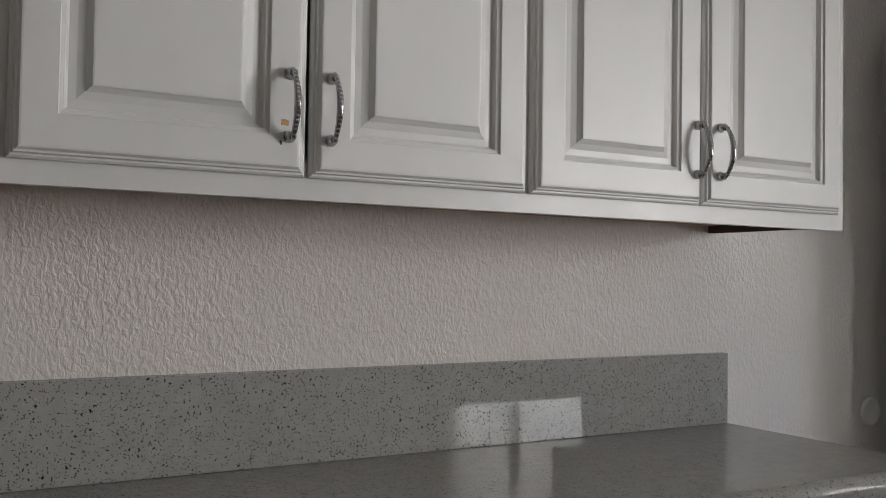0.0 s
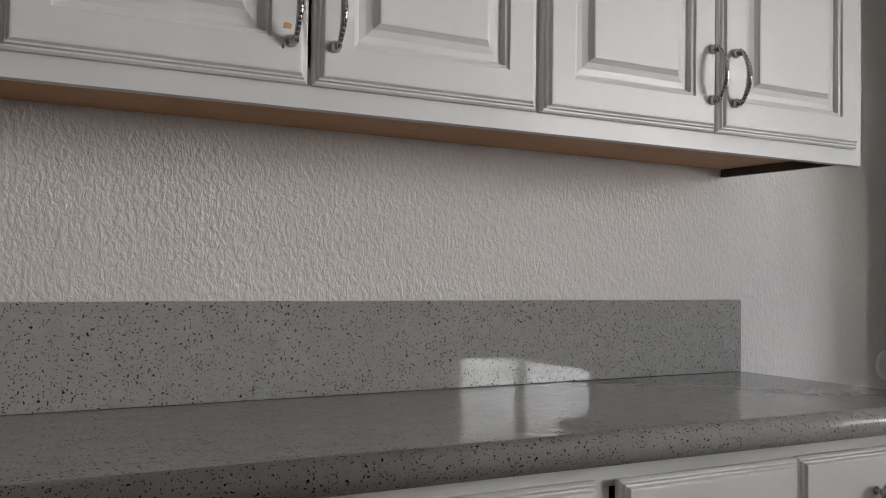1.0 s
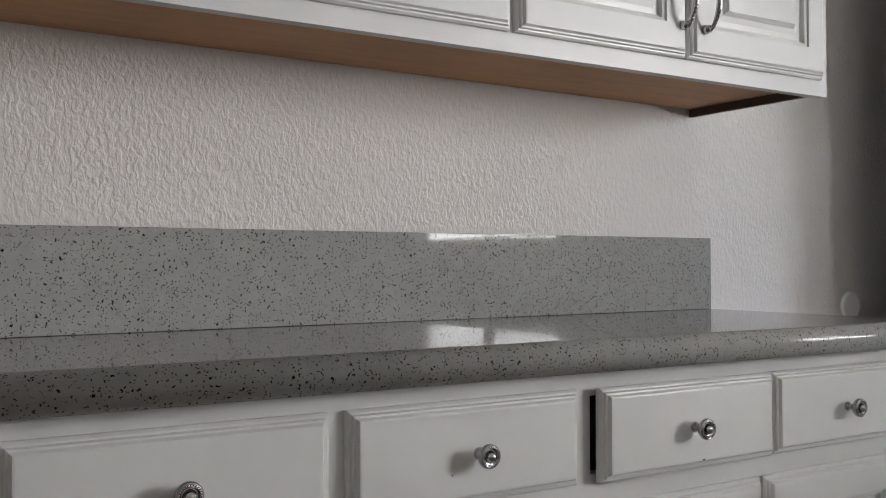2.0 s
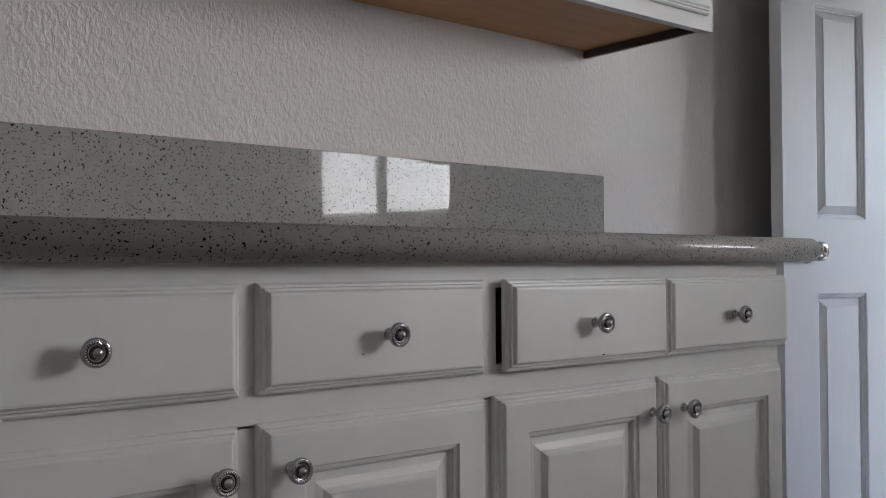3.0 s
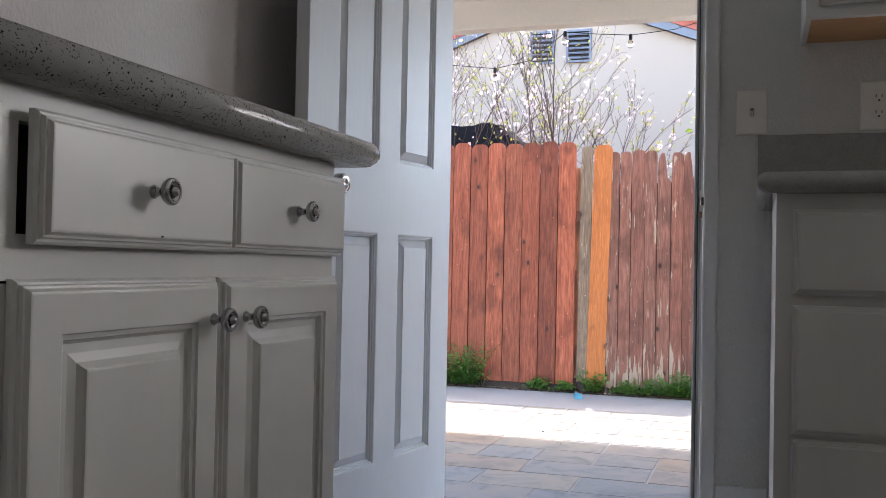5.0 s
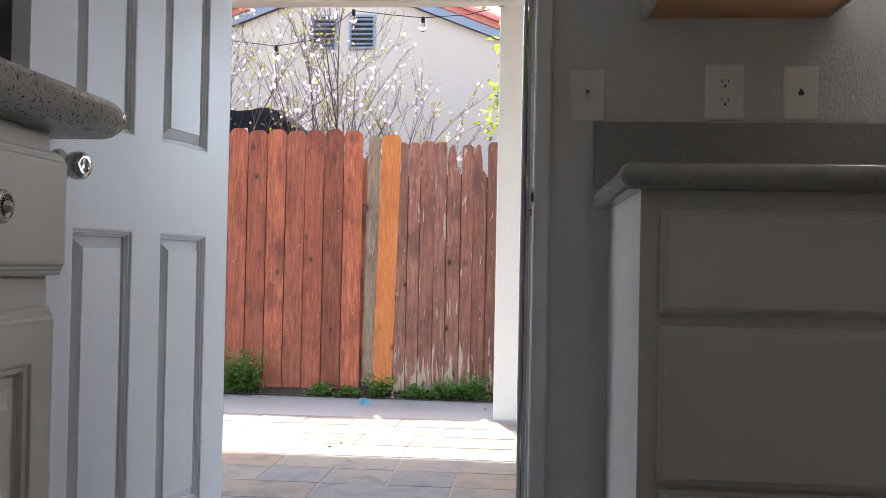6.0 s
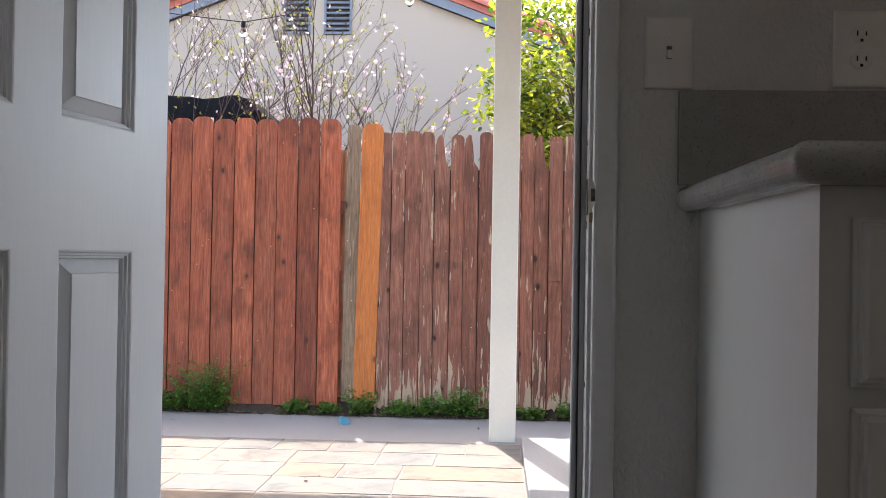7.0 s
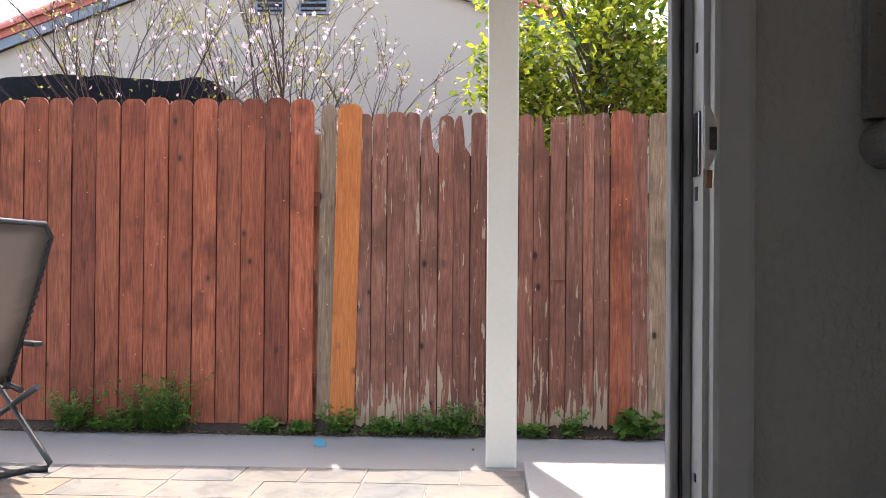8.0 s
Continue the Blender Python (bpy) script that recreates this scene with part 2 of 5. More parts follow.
GROUT = surface("grey mortar", (0.18, 0.17, 0.155), (0.22, 0.21, 0.19), 0.9, fine=90)
DIRT = surface("dark garden soil", (0.020, 0.014, 0.010), (0.070, 0.050, 0.035), 0.95, coarse=8, fine=60, relief=0.8, depth=0.01)
LITTER = leaf_material("dry litter", (0.03, 0.02, 0.013), (0.16, 0.115, 0.07), 0.05)
STUCCO = surface("beige stucco", (0.34, 0.272, 0.208), (0.38, 0.308, 0.238), 0.85, coarse=0.8, fine=90, relief=0.5, depth=0.004)
ROOFTILE = surface("red clay roof tile", (0.30, 0.065, 0.04), (0.45, 0.13, 0.085), 0.7, coarse=6, fine=50, shift=True)
FASCIA = surface("slate blue fascia paint", (0.115, 0.130, 0.155), (0.15, 0.168, 0.195), 0.55, coarse=2, fine=30)
CREAM = surface("cream patio paint", (0.70, 0.655, 0.57), (0.77, 0.725, 0.64), 0.6, coarse=2, fine=40, relief=0.15)
BARK = surface("dark twig bark", (0.030, 0.016, 0.012), (0.085, 0.045, 0.035), 0.8, fine=80)
BARK2 = surface("grey brown bark", (0.10, 0.075, 0.055), (0.18, 0.14, 0.10), 0.85, fine=60)
LEAF = leaf_material("glossy citrus leaf", (0.020, 0.062, 0.012), (0.34, 0.35, 0.045), 0.45)
WEED = leaf_material("weed leaf", (0.045, 0.12, 0.02), (0.14, 0.26, 0.05), 0.3)
BLOOM = leaf_material("pale pink blossom", (0.60, 0.40, 0.41), (0.78, 0.64, 0.63), 0.25, (1, 0.95, 0.95))
BUD = leaf_material("young yellow green leaf", (0.16, 0.17, 0.04), (0.34, 0.30, 0.07), 0.25)
TARP = surface("black plastic cover", (0.004, 0.004, 0.0045), (0.012, 0.012, 0.0125), 0.9, coarse=5, fine=30, relief=0.6, depth=0.01)
SLING = surface("taupe woven mesh fabric", (0.20, 0.17, 0.148), (0.255, 0.22, 0.195), 0.8, coarse=3, fine=500, relief=0.3, depth=0.0008)
TARP.node_tree.nodes["Principled BSDF"].inputs["Specular IOR Level"].default_value = 0.08
TUBE = surface("dark grey painted steel tube", (0.022, 0.022, 0.023), (0.05, 0.05, 0.052), 0.38, 0.1, fine=80, relief=0.1)
BLUE = surface("faded blue foam", (0.05, 0.22, 0.32), (0.09, 0.32, 0.42), 0.7, fine=60)
BULB = glass_material()
GLASS = glass_material()


# ---- mesh helpers ----
def part(name, bm, material, parent=None, label=""):
    me = bm if isinstance(bm, bpy.types.Mesh) else bpy.data.meshes.new(name)
    if me is not bm:
        bmesh.ops.recalc_face_normals(bm, faces=bm.faces)
        bm.to_mesh(me)
        bm.free()
        me.materials.append(material)
    ob = new(name, me)
    if parent is not None:
        ob.parent = parent
    if label:
        tagged(ob, label)
    return ob


def thing(name, m, label, category, group="", kind=""):
    e = new(name)
    e.empty_display_size = 0.05
    e.matrix_basis = m
    return tagged(e, label, category, group, kind)


def setting(name, bm, material, label, category):
    return tagged(part(name, bm, material), label, category, kind="structure")


def box(bm, x0, x1, y0, y1, z0, z1, m=None):
    vs = [bm.verts.new((x, y, z)) for x in (x0, x1) for y in (y0, y1) for z in (z0, z1)]
    for f in ((0, 1, 3, 2), (4, 6, 7, 5), (0, 4, 5, 1), (2, 3, 7, 6), (0, 2, 6, 4), (1, 5, 7, 3)):
        bm.faces.new([vs[i] for i in f])
    if m is not None:
        bmesh.ops.transform(bm, matrix=m, verts=vs)
    return vs


def boxes(*rows, bevel=0.0):
    bm = bmesh.new()
    for r in rows:
        box(bm, *r)
    if bevel:
        bmesh.ops.bevel(bm, geom=list(bm.edges), offset=bevel, segments=2, affect="EDGES", profile=0.5)
    return bm


def smooth(bm):
    for f in bm.faces:
        f.smooth = True
    return bm


def rings(bm, u0, u1, w0, w1, steps, cap=True):
    """Nested rectangles in the xz plane that face -y: steps are (inset, height towards the viewer)."""
    loops = []
    for inset, d in steps:
        loops.append([bm.verts.new(c) for c in ((u0 + inset, -d, w0 + inset), (u1 - inset, -d, w0 + inset), (u1 - inset, -d, w1 - inset), (u0 + inset, -d, w1 - inset))])
    for a, b in zip(loops, loops[1:]):
        for i in range(4):
            bm.faces.new((a[i], a[(i + 1) % 4], b[(i + 1) % 4], b[i]))
    if cap:
        bm.faces.new(loops[-1])
    return loops


def lathe(bm, profile, segments=24, m=None):
    """profile: (radius, distance along -y)."""
    vs, loops = [], []
    for r, d in profile:
        loops.append([bm.verts.new((r * math.cos(2 * math.pi * k / segments), -d, r * math.sin(2 * math.pi * k / segments))) for k in range(segments)])
        vs += loops[-1]
    for a, b in zip(loops, loops[1:]):
        for k in range(segments):
            bm.faces.new((a[k], a[(k + 1) % segments], b[(k + 1) % segments], b[k]))
    bm.faces.new(loops[0])
    bm.faces.new(loops[-1])
    if m is not None:
        bmesh.ops.transform(bm, matrix=m, verts=vs)
    return vs


def tube(bm, points, radii, segments=6):
    """A tapered tube through points."""
    pts = [Vector(p) for p in points]
    radii = [radii] * len(pts) if isinstance(radii, (int, float)) else radii
    loops = []
    for i, p in enumerate(pts):
        d = (pts[min(i + 1, len(pts) - 1)] - pts[max(i - 1, 0)]).normalized()
        a = d.cross(Vector((0.31, 0.17, 0.93)))
        if a.length < 0.1:
            a = d.cross(Vector((1, 0, 0)))
        a.normalize()
        b = d.cross(a)
        loops.append([bm.verts.new(p + radii[i] * (math.cos(2 * math.pi * k / segments) * a + math.sin(2 * math.pi * k / segments) * b)) for k in range(segments)])
    for a, b in zip(loops, loops[1:]):
        for k in range(segments):
            f = bm.faces.new((a[k], a[(k + 1) % segments], b[(k + 1) % segments], b[k]))
            f.smooth = True
    bm.faces.new(loops[0])
    bm.faces.new(loops[-1])


# ---- the room's shell ----
FLOOR, CEILING = -0.07, 2.40
WALL_Y, WALL_X = 1.758, 3.048           # cabinet wall and door wall, inner faces
OUT_X = 3.20
DOOR_Y0, DOOR_Y1, DOOR_TOP = 0.690, 1.535, 1.96
WIN_Y0, WIN_Y1, WIN_Z0, WIN_Z1 = -1.36, -0.16, 1.085, 2.05
WEST, SOUTH = -3.6, -3.9
GROUND = -0.27
SKEW = 0.032                            # the cabinet wall runs a little out of square


def along_wall(ob):
    """Slides what touches the cabinet wall onto its skew line."""
    for o in (ob, *ob.children):
        if o.data and o.data.users == 1:
            m = o.matrix_basis if o is ob else ob.matrix_basis @ o.matrix_basis
            for v in o.data.vertices:
                p = m @ v.co
                if p.y > 1.70:
                    v.co.y += SKEW * (p.x - 1.8) + 0.003
    return ob



setting("floor", boxes((WEST - 0.12, 3.12, SOUTH - 0.12, WALL_Y + 0.12, FLOOR - 0.15, FLOOR)), FLOORM, "grey brown tiled kitchen floor", "floor")
setting("ceiling", boxes((WEST - 0.12, OUT_X, SOUTH - 0.12, WALL_Y + 0.12, CEILING, CEILING + 0.12)), CEIL, "flat white painted kitchen ceiling", "ceiling")
along_wall(setting("wall_north", boxes((WEST, WALL_X, WALL_Y, WALL_Y + 0.12, FLOOR, CEILING)), WALL, "off-white orange-peel textured wall behind the cabinets", "wall"))
# unseen walls added to close the room, set far off to cut bounce
setting("wall_west", boxes((WEST - 0.12, WEST, SOUTH - 0.12, WALL_Y + 0.12, FLOOR, CEILING)), FARWALL, "unseen plain greige wall, darkened to cut bounce", "wall")
setting("wall_south", boxes((WEST, WALL_X, SOUTH - 0.12, SOUTH, FLOOR, CEILING)), FARWALL, "unseen plain greige wall, darkened to cut bounce", "wall")
# the darkened copy of the wall paint carries this wall's shade
setting("wall_east", boxes(
    (WALL_X, OUT_X, DOOR_Y1, WALL_Y + 0.12, FLOOR, CEILING),
    (WALL_X, OUT_X, DOOR_Y0, DOOR_Y1, DOOR_TOP, CEILING),
    (WALL_X, OUT_X, WIN_Y1, DOOR_Y0, FLOOR, CEILING),
    (WALL_X, OUT_X, WIN_Y0, WIN_Y1, FLOOR, WIN_Z0),
    (WALL_X, OUT_X, WIN_Y0, WIN_Y1, WIN_Z1, CEILING),
    (WALL_X, OUT_X, SOUTH - 0.12, WIN_Y0, FLOOR, CEILING)), WALL_SHADED, "textured wall greyed by painted shade, with the patio door and window", "wall")

# door frame: jambs with stops, head, casing, threshold, strike plate
frame_thing = tagged(new("door_1"), "white painted door frame, scuffed, around an open doorway", "door frame", kind="structure")
part("jamb", boxes((3.040, 3.195, 0.692, 0.712, FLOOR, 1.94)), TRIM, frame_thing)
part("jamb", boxes((3.040, 3.195, 1.515, 1.533, FLOOR, 1.94)), TRIM, frame_thing)
part("jamb_head", boxes((3.040, 3.195, 0.692, 1.533, 1.941, 1.958)), TRIM, frame_thing)
part("door_stop_strip", boxes((3.084, 3.100, 0.7125, 0.7215, FLOOR + 0.02, 1.938), bevel=0.001), WORN, frame_thing, "worn chipped grey door stop")
part("weatherstrip", boxes((3.0835, 3.098, 0.7217, 0.7232, FLOOR + 0.02, 1.938)), RUBBER, frame_thing, "black rubber weatherstrip")
part("outer_stop", boxes((3.088, 3.112, 0.7235, 0.7335, FLOOR + 0.02, 1.938), bevel=0.003), WORN, frame_thing, "scuffed outer door stop")
part("casing", boxes((3.028, 3.0475, 0.664, 0.706, FLOOR, 1.99), bevel=0.007), TRIM, frame_thing)
part("casing", boxes((3.030, 3.0475, 1.521, 1.563, FLOOR, 1.99), bevel=0.004), TRIM, frame_thing)
part("casing_head", boxes((3.030, 3.0475, 0.664, 1.563, 1.992, 2.035), bevel=0.004), TRIM, frame_thing)
part("threshold", boxes((3.05, 3.125, 0.7125, 1.5145, FLOOR - 0.03, FLOOR + 0.012), bevel=0.005), PEWTER, frame_thing, "dull aluminium threshold")
for z, h in ((0.985, 0.010), (0.838, 0.014), (1.18, 0.012), (0.56, 0.008), (1.45, 0.02)):
    part("notch", boxes((3.062, 3.070, 0.7122, 0.7130, z, z + h)), RUBBER, frame_thing, "dark chipped notch")
part("strike_plate", boxes((3.050, 3.076, 0.7122, 0.7145, 0.862, 0.925), bevel=0.0008), PEWTER, frame_thing, "dull strike plate")
lip = bmesh.new()
edge = [(0.7145, 0.866), (0.7145, 0.926)] + [(0.7105 - 0.0095 * math.sin(math.pi * k / 8) ** 0.8, 0.926 - 0.060 * k / 8) for k in range(9)]
fore, back = [lip.verts.new((3.0245, y, z)) for y, z in edge], [lip.verts.new((3.0275, y, z)) for y, z in edge]
lip.faces.new(fore), lip.faces.new(back)
for k in range(len(edge)):
    lip.faces.new((fore[k], fore[(k + 1) % len(edge)], back[(k + 1) % len(edge)], back[k]))
part("strike_lip", lip, PLATE, frame_thing, "curved strike lip with flaking white paint")
part("lip_wear", boxes((3.0236, 3.0243, 0.7030, 0.7100, 0.884, 0.906), bevel=0.0003), PEWTER, frame_thing, "bare metal worn through the paint")
part("mortise", boxes((3.0265, 3.0279, 0.7065, 0.7120, 0.848, 0.865)), UNDER, frame_thing, "splintered bare wood below the strike")
setting("baseboard", boxes((3.034, 3.0475, 0.524, 0.6635, FLOOR, 0.10), bevel=0.004), TRIM, "white painted baseboard beside the door casing", "baseboard")
along_wall(setting("baseboard_north", boxes((1.80, 3.03, WALL_Y - 0.014, WALL_Y - 0.0005, FLOOR, 0.10), bevel=0.004), TRIM, "white painted baseboard behind the open door", "baseboard"))

# window over the other counter, with blinds
win = tagged(new("window_1"), "white sliding window with lowered horizontal blinds", "window", kind="structure")
for y0, y1, z0, z1 in ((WIN_Y0, WIN_Y1, WIN_Z0, WIN_Z0 + 0.05), (WIN_Y0, WIN_Y1, WIN_Z1 - 0.05, WIN_Z1), (WIN_Y0, WIN_Y0 + 0.05, WIN_Z0 + 0.05, WIN_Z1 - 0.05), (WIN_Y1 - 0.05, WIN_Y1, WIN_Z0 + 0.05, WIN_Z1 - 0.05), (-0.795, -0.725, WIN_Z0 + 0.05, WIN_Z1 - 0.05)):
    part("window_frame", boxes((3.12, 3.17, y0, y1, z0, z1), bevel=0.004), TRIM, win)
for y0, y1 in ((WIN_Y0 + 0.05, -0.795), (-0.725, WIN_Y1 - 0.05)):
    pane = part("pane", boxes((3.142, 3.147, y0, y1, WIN_Z0 + 0.05, WIN_Z1 - 0.05)), GLASS, win)
    pane.visible_shadow = False
slat_bm = bmesh.new()
box(slat_bm, -0.0125, 0.0125, WIN_Y0 + 0.02, WIN_Y1 - 0.02, -0.0006, 0.0006, pose(0, 0, 0, 0, 10, 0))
slat = part("slat", slat_bm, BLIND, win)
slat.location = (3.07, 0, WIN_Z0 + 0.03)
for k in range(1, 40):
    o = part("slat", slat.data, None, win)
    o.location = (3.07, 0, WIN_Z0 + 0.03 + 0.0225 * k)
part("headrail", boxes((3.052, 3.095, WIN_Y0 + 0.015, WIN_Y1 - 0.015, WIN_Z1 - 0.05, WIN_Z1 - 0.005), bevel=0.003), BLIND, win)


# ---- cabinet fronts ----
EDGE = [(0, 0.0), (0, 0.007), (0.003, 0.010), (0.0055, 0.0103), (0.007, 0.0145), (0.0095, 0.0150), (0.0125, 0.0195), (0.015, 0.020)]
PANEL = EDGE + [(0.056, 0.020), (0.0575, 0.0165), (0.063, 0.0152), (0.0645, 0.0095), (0.068, 0.0072), (0.078, 0.0082), (0.088, 0.0115), (0.094, 0.0172), (0.0955, 0.0195), (0.098, 0.0200)]


def front_mesh(u0, u1, w0, w1, steps):
    bm = bmesh.new()
    loops = rings(bm, u0, u1, w0, w1, steps)
    bm.faces.new(list(reversed(loops[0])))
    return bm


def knob_mesh():
    bm = bmesh.new()
    lathe(bm, [(0.0078, 0), (0.0082, 0.0015), (0.006, 0.004), (0.0048, 0.008), (0.005, 0.012), (0.0085, 0.0155), (0.0138, 0.0185), (0.0160, 0.0225), (0.0158, 0.0262), (0.0142, 0.0285), (0.0130, 0.0288), (0.0104, 0.0255), (0.0082, 0.0236), (0.0070, 0.0250), (0.0066, 0.0285), (0.0052, 0.0316), (0.0028, 0.0333), (0.0008, 0.0338)], 28)
    smooth(bm)
    return bm


def rope_mesh():
    bm = bmesh.new()
    for k in range(26):
        a = 2 * math.pi * k / 26
        m = Matrix.Translation((0.0121 * math.cos(a), -0.0284, 0.0121 * math.sin(a))) @ pose(0, 0, 0, 0, -math.degrees(a) + 35, 0) @ Matrix.Diagonal((0.0017, 0.0012, 0.0010, 1))
        bmesh.ops.create_icosphere(bm, subdivisions=1, radius=1.0, matrix=m)
    return smooth(bm)


def solid(name, bm, material):
    me = bpy.data.meshes.new(name)
    bmesh.ops.recalc_face_normals(bm, faces=bm.faces)
    bm.to_mesh(me)
    bm.free()
    me.materials.append(material)
    return me


KNOB, ROPE = solid("knob", knob_mesh(), CHROME), solid("rope_ring", rope_mesh(), BRIGHT)


def add_knob(parent, u, d, w):
    k = part("knob", KNOB, None, parent, "polished chrome mushroom knob with a rope ring")
    k.location = (u, -d, w)
    r = part("rope_ring", ROPE, None, parent)
    r.location = (u, -d, w)
    return k


def handle_mesh(span=0.088):
    bm = bmesh.new()
    pts, rad = [], []
    for k in range(17):
        f = k / 16
        pts.append((0, -(0.010 + 0.022 * math.sin(math.pi * f) ** 0.75), (f - 0.5) * (span + 0.010)))
        rad.append(0.0044 - 0.0008 * math.cos(2 * math.pi * f))
    tube(bm, pts, rad, 10)
    for s in (-0.5, 0.5):
        lathe(bm, [(0.0085, 0), (0.0088, 0.003), (0.0066, 0.007), (0.0062, 0.0125), (0.004, 0.0145)], 14, Matrix.Translation((0, 0, s * span)))
    return smooth(bm)


def beads_mesh(span=0.088):
    bm = bmesh.new()
    for k in range(1, 16):
        f = k / 16
        m = Matrix.Translation((0, -(0.0135 + 0.022 * math.sin(math.pi * f) ** 0.75), (f - 0.5) * (span + 0.010))) @ pose(0, 0, 0, 0, 30, 0) @ Matrix.Diagonal((0.0034, 0.0021, 0.0021, 1))
        bmesh.ops.create_icosphere(bm, subdivisions=1, radius=1.0, matrix=m)
    return smooth(bm)


PULL, BEADS = solid("handle", handle_mesh(), CHROME), solid("bead_row", beads_mesh(), BRIGHT)


def add_pull(parent, u, d, w):
    h = part("handle", PULL, None, parent, "arched pewter pull with roped ridge")
    h.location = (u, -d, w)
    b = part("bead_row", BEADS, None, parent)
    b.location = (u, -d, w)


# ---- base cabinets under the long counter ----
BASE_Y, BASE_TOP = 1.245, 0.868          # face frame's front
Z0 = FLOOR


def base_cabinet(x0, x1, label, drawers, doors, stiles):
    """drawers: (left, right, knob, how far ajar), doors: (left, right, knob), stiles: (left, right), all in world x."""
    cab = thing("base_cabinet", pose(x0, BASE_Y, Z0), label, "cabinet", "base cabinets")
    w, top, deep = x1 - x0, BASE_TOP - Z0, WALL_Y - BASE_Y - 0.002
    zt, zb = 0.711 - Z0, 0.677 - Z0
    part("side_panel", boxes((0, 0.018, 0.0205, deep, 0.0, top)), CAB, cab)
    part("side_panel", boxes((w - 0.018, w, 0.0205, deep, 0.0, top)), CAB, cab)
    part("back_panel", boxes((0.0185, w - 0.0185, deep - 0.012, deep - 0.002, 0.11, top)), INSIDE, cab, "cabinet interior with shade in its colour")
    part("bottom_shelf", boxes((0.0185, w - 0.0185, 0.0205, deep - 0.013, 0.10, 0.115)), INSIDE, cab)
    part("dust_panel", boxes((0.0185, w - 0.0185, 0.0215, deep - 0.013, zb + 0.014, zb + 0.02)), INSIDE, cab)
    part("toe_kick", boxes((0.0185, w - 0.0185, 0.06, 0.075, 0, 0.099)), CAB, cab)
    rows = [(0, 0.022, 0, 0.02, 0.10, top), (w - 0.022, w, 0, 0.02, 0.10, top), (0.022, w - 0.022, 0, 0.02, top - 0.036, top), (0.022, w - 0.022, 0, 0.02, zb - 0.002, zt + 0.010), (0.022, w - 0.022, 0, 0.02, 0.10, 0.15)]
    part("face_frame", boxes(*rows), CAB, cab)
    for a, b in stiles:
        part("stile", boxes((a - x0, b - x0, 0.0, 0.02, zt + 0.0102, top - 0.0362)), CAB, cab)
        part("stile", boxes((a - x0, b - x0, 0.0, 0.02, 0.1505, zb - 0.005)), CAB, cab)
    for a, b, knob, out in drawers:
        d = part("drawer_front", front_mesh(a - x0, b - x0, zt, 0.844 - Z0, EDGE), CAB, cab)
        d.location = (0, -0.0005 - out, 0)
        if out:
            part("drawer_side", boxes((a - x0 + 0.03, a - x0 + 0.042, 0.0, 0.40, zt + 0.02, 0.815 - Z0)), INSIDE, d)
            part("drawer_side", boxes((b - x0 - 0.042, b - x0 - 0.03, 0.0, 0.40, zt + 0.02, 0.815 - Z0)), INSIDE, d)
        add_knob(d, knob - x0, 0.020, 0.776 - Z0)
    for a, b, knob in doors:
        d = part("door", front_mesh(a - x0, b - x0, 0.055, zb, PANEL), CAB, cab)
        d.location = (0, -0.0005, 0)
        add_knob(d, knob - x0, 0.020, 0.623 - Z0)
    return along_wall(cab)


base_cabinet(0.215, 1.738, "white painted base cabinet with raised-panel doors, one drawer ajar", [(0.250, 0.607, 0.430, 0), (0.630, 0.985, 0.812, 0), (1.018, 1.379, 1.193, 0.009), (1.386, 1.746, 1.565, 0.003)],
             [(0.250, 0.605, 0.574), (0.630, 0.986, 0.668), (1.004, 1.362, 1.339), (1.369, 1.730, 1.420)], [(0.594, 0.642), (0.962, 1.015), (1.352, 1.394)])


# ---- counters: slab with a rounded nose, and upstand ----
def counter_mesh(length, depth, rounded_end):
    """Top at z 0, front at y 0 facing -y, x from 0 to length; nose and (at the far end) side are rounded."""
    bm = bmesh.new()
    t = 0.047
    prof = []
    for k in range(9):
        a = math.pi * k / 8
        prof.append((0.0235 - 0.0235 * math.sin(a), -t / 2 + t / 2 * math.cos(a)))
    prof = [(depth, 0.0)] + prof + [(depth, -t)]
    ends = []
    xs = [(0.0, 0.0)] + [(length - 0.0235 + 0.0235 * math.sin(math.pi / 2 * k / 6), 0.0235 * (1 - math.cos(math.pi / 2 * k / 6))) for k in range(7)]
    for x, sink in xs:
        ring = []
        for y, z in prof:
            zz = -t / 2 + (z + t / 2) * (1 - sink / (t / 2)) if sink else z
            ring.append(bm.verts.new((x, y if sink == 0 else max(y, 0.0235 - 0.0235 * math.sqrt(max(0, 1 - (sink / 0.0235) ** 2))), zz)))
        ends.append(ring)
    n = len(prof)
    for a, b in zip(ends, ends[1:]):
        for i in range(n):
            f = bm.faces.new((a[i], a[(i + 1) % n], b[(i + 1) % n], b[i]))
            f.smooth = 0 < i < n - 2
    bm.faces.new(ends[0])
    bm.faces.new(ends[-1])
    bmesh.ops.remove_doubles(bm, verts=bm.verts, dist=1e-6)
    return bm


NOSE_Y = 1.193
counter = thing("countertop", pose(0.205, NOSE_Y, 0.915), "speckled grey quartz countertop with rounded nose and upstand", "countertop")
part("slab", counter_mesh(1.826 - 0.205, WALL_Y - NOSE_Y - 0.001, True), QUARTZ, counter)
part("backsplash", boxes((0, 1.803 - 0.205, 1.736 - NOSE_Y, WALL_Y - NOSE_Y - 0.001, 0.0005, 0.163), bevel=0.0012), QUARTZ, counter)
along_wall(counter)

# ---- wall cabinets ----
UP_Y, UP_Z = 1.407, 1.350


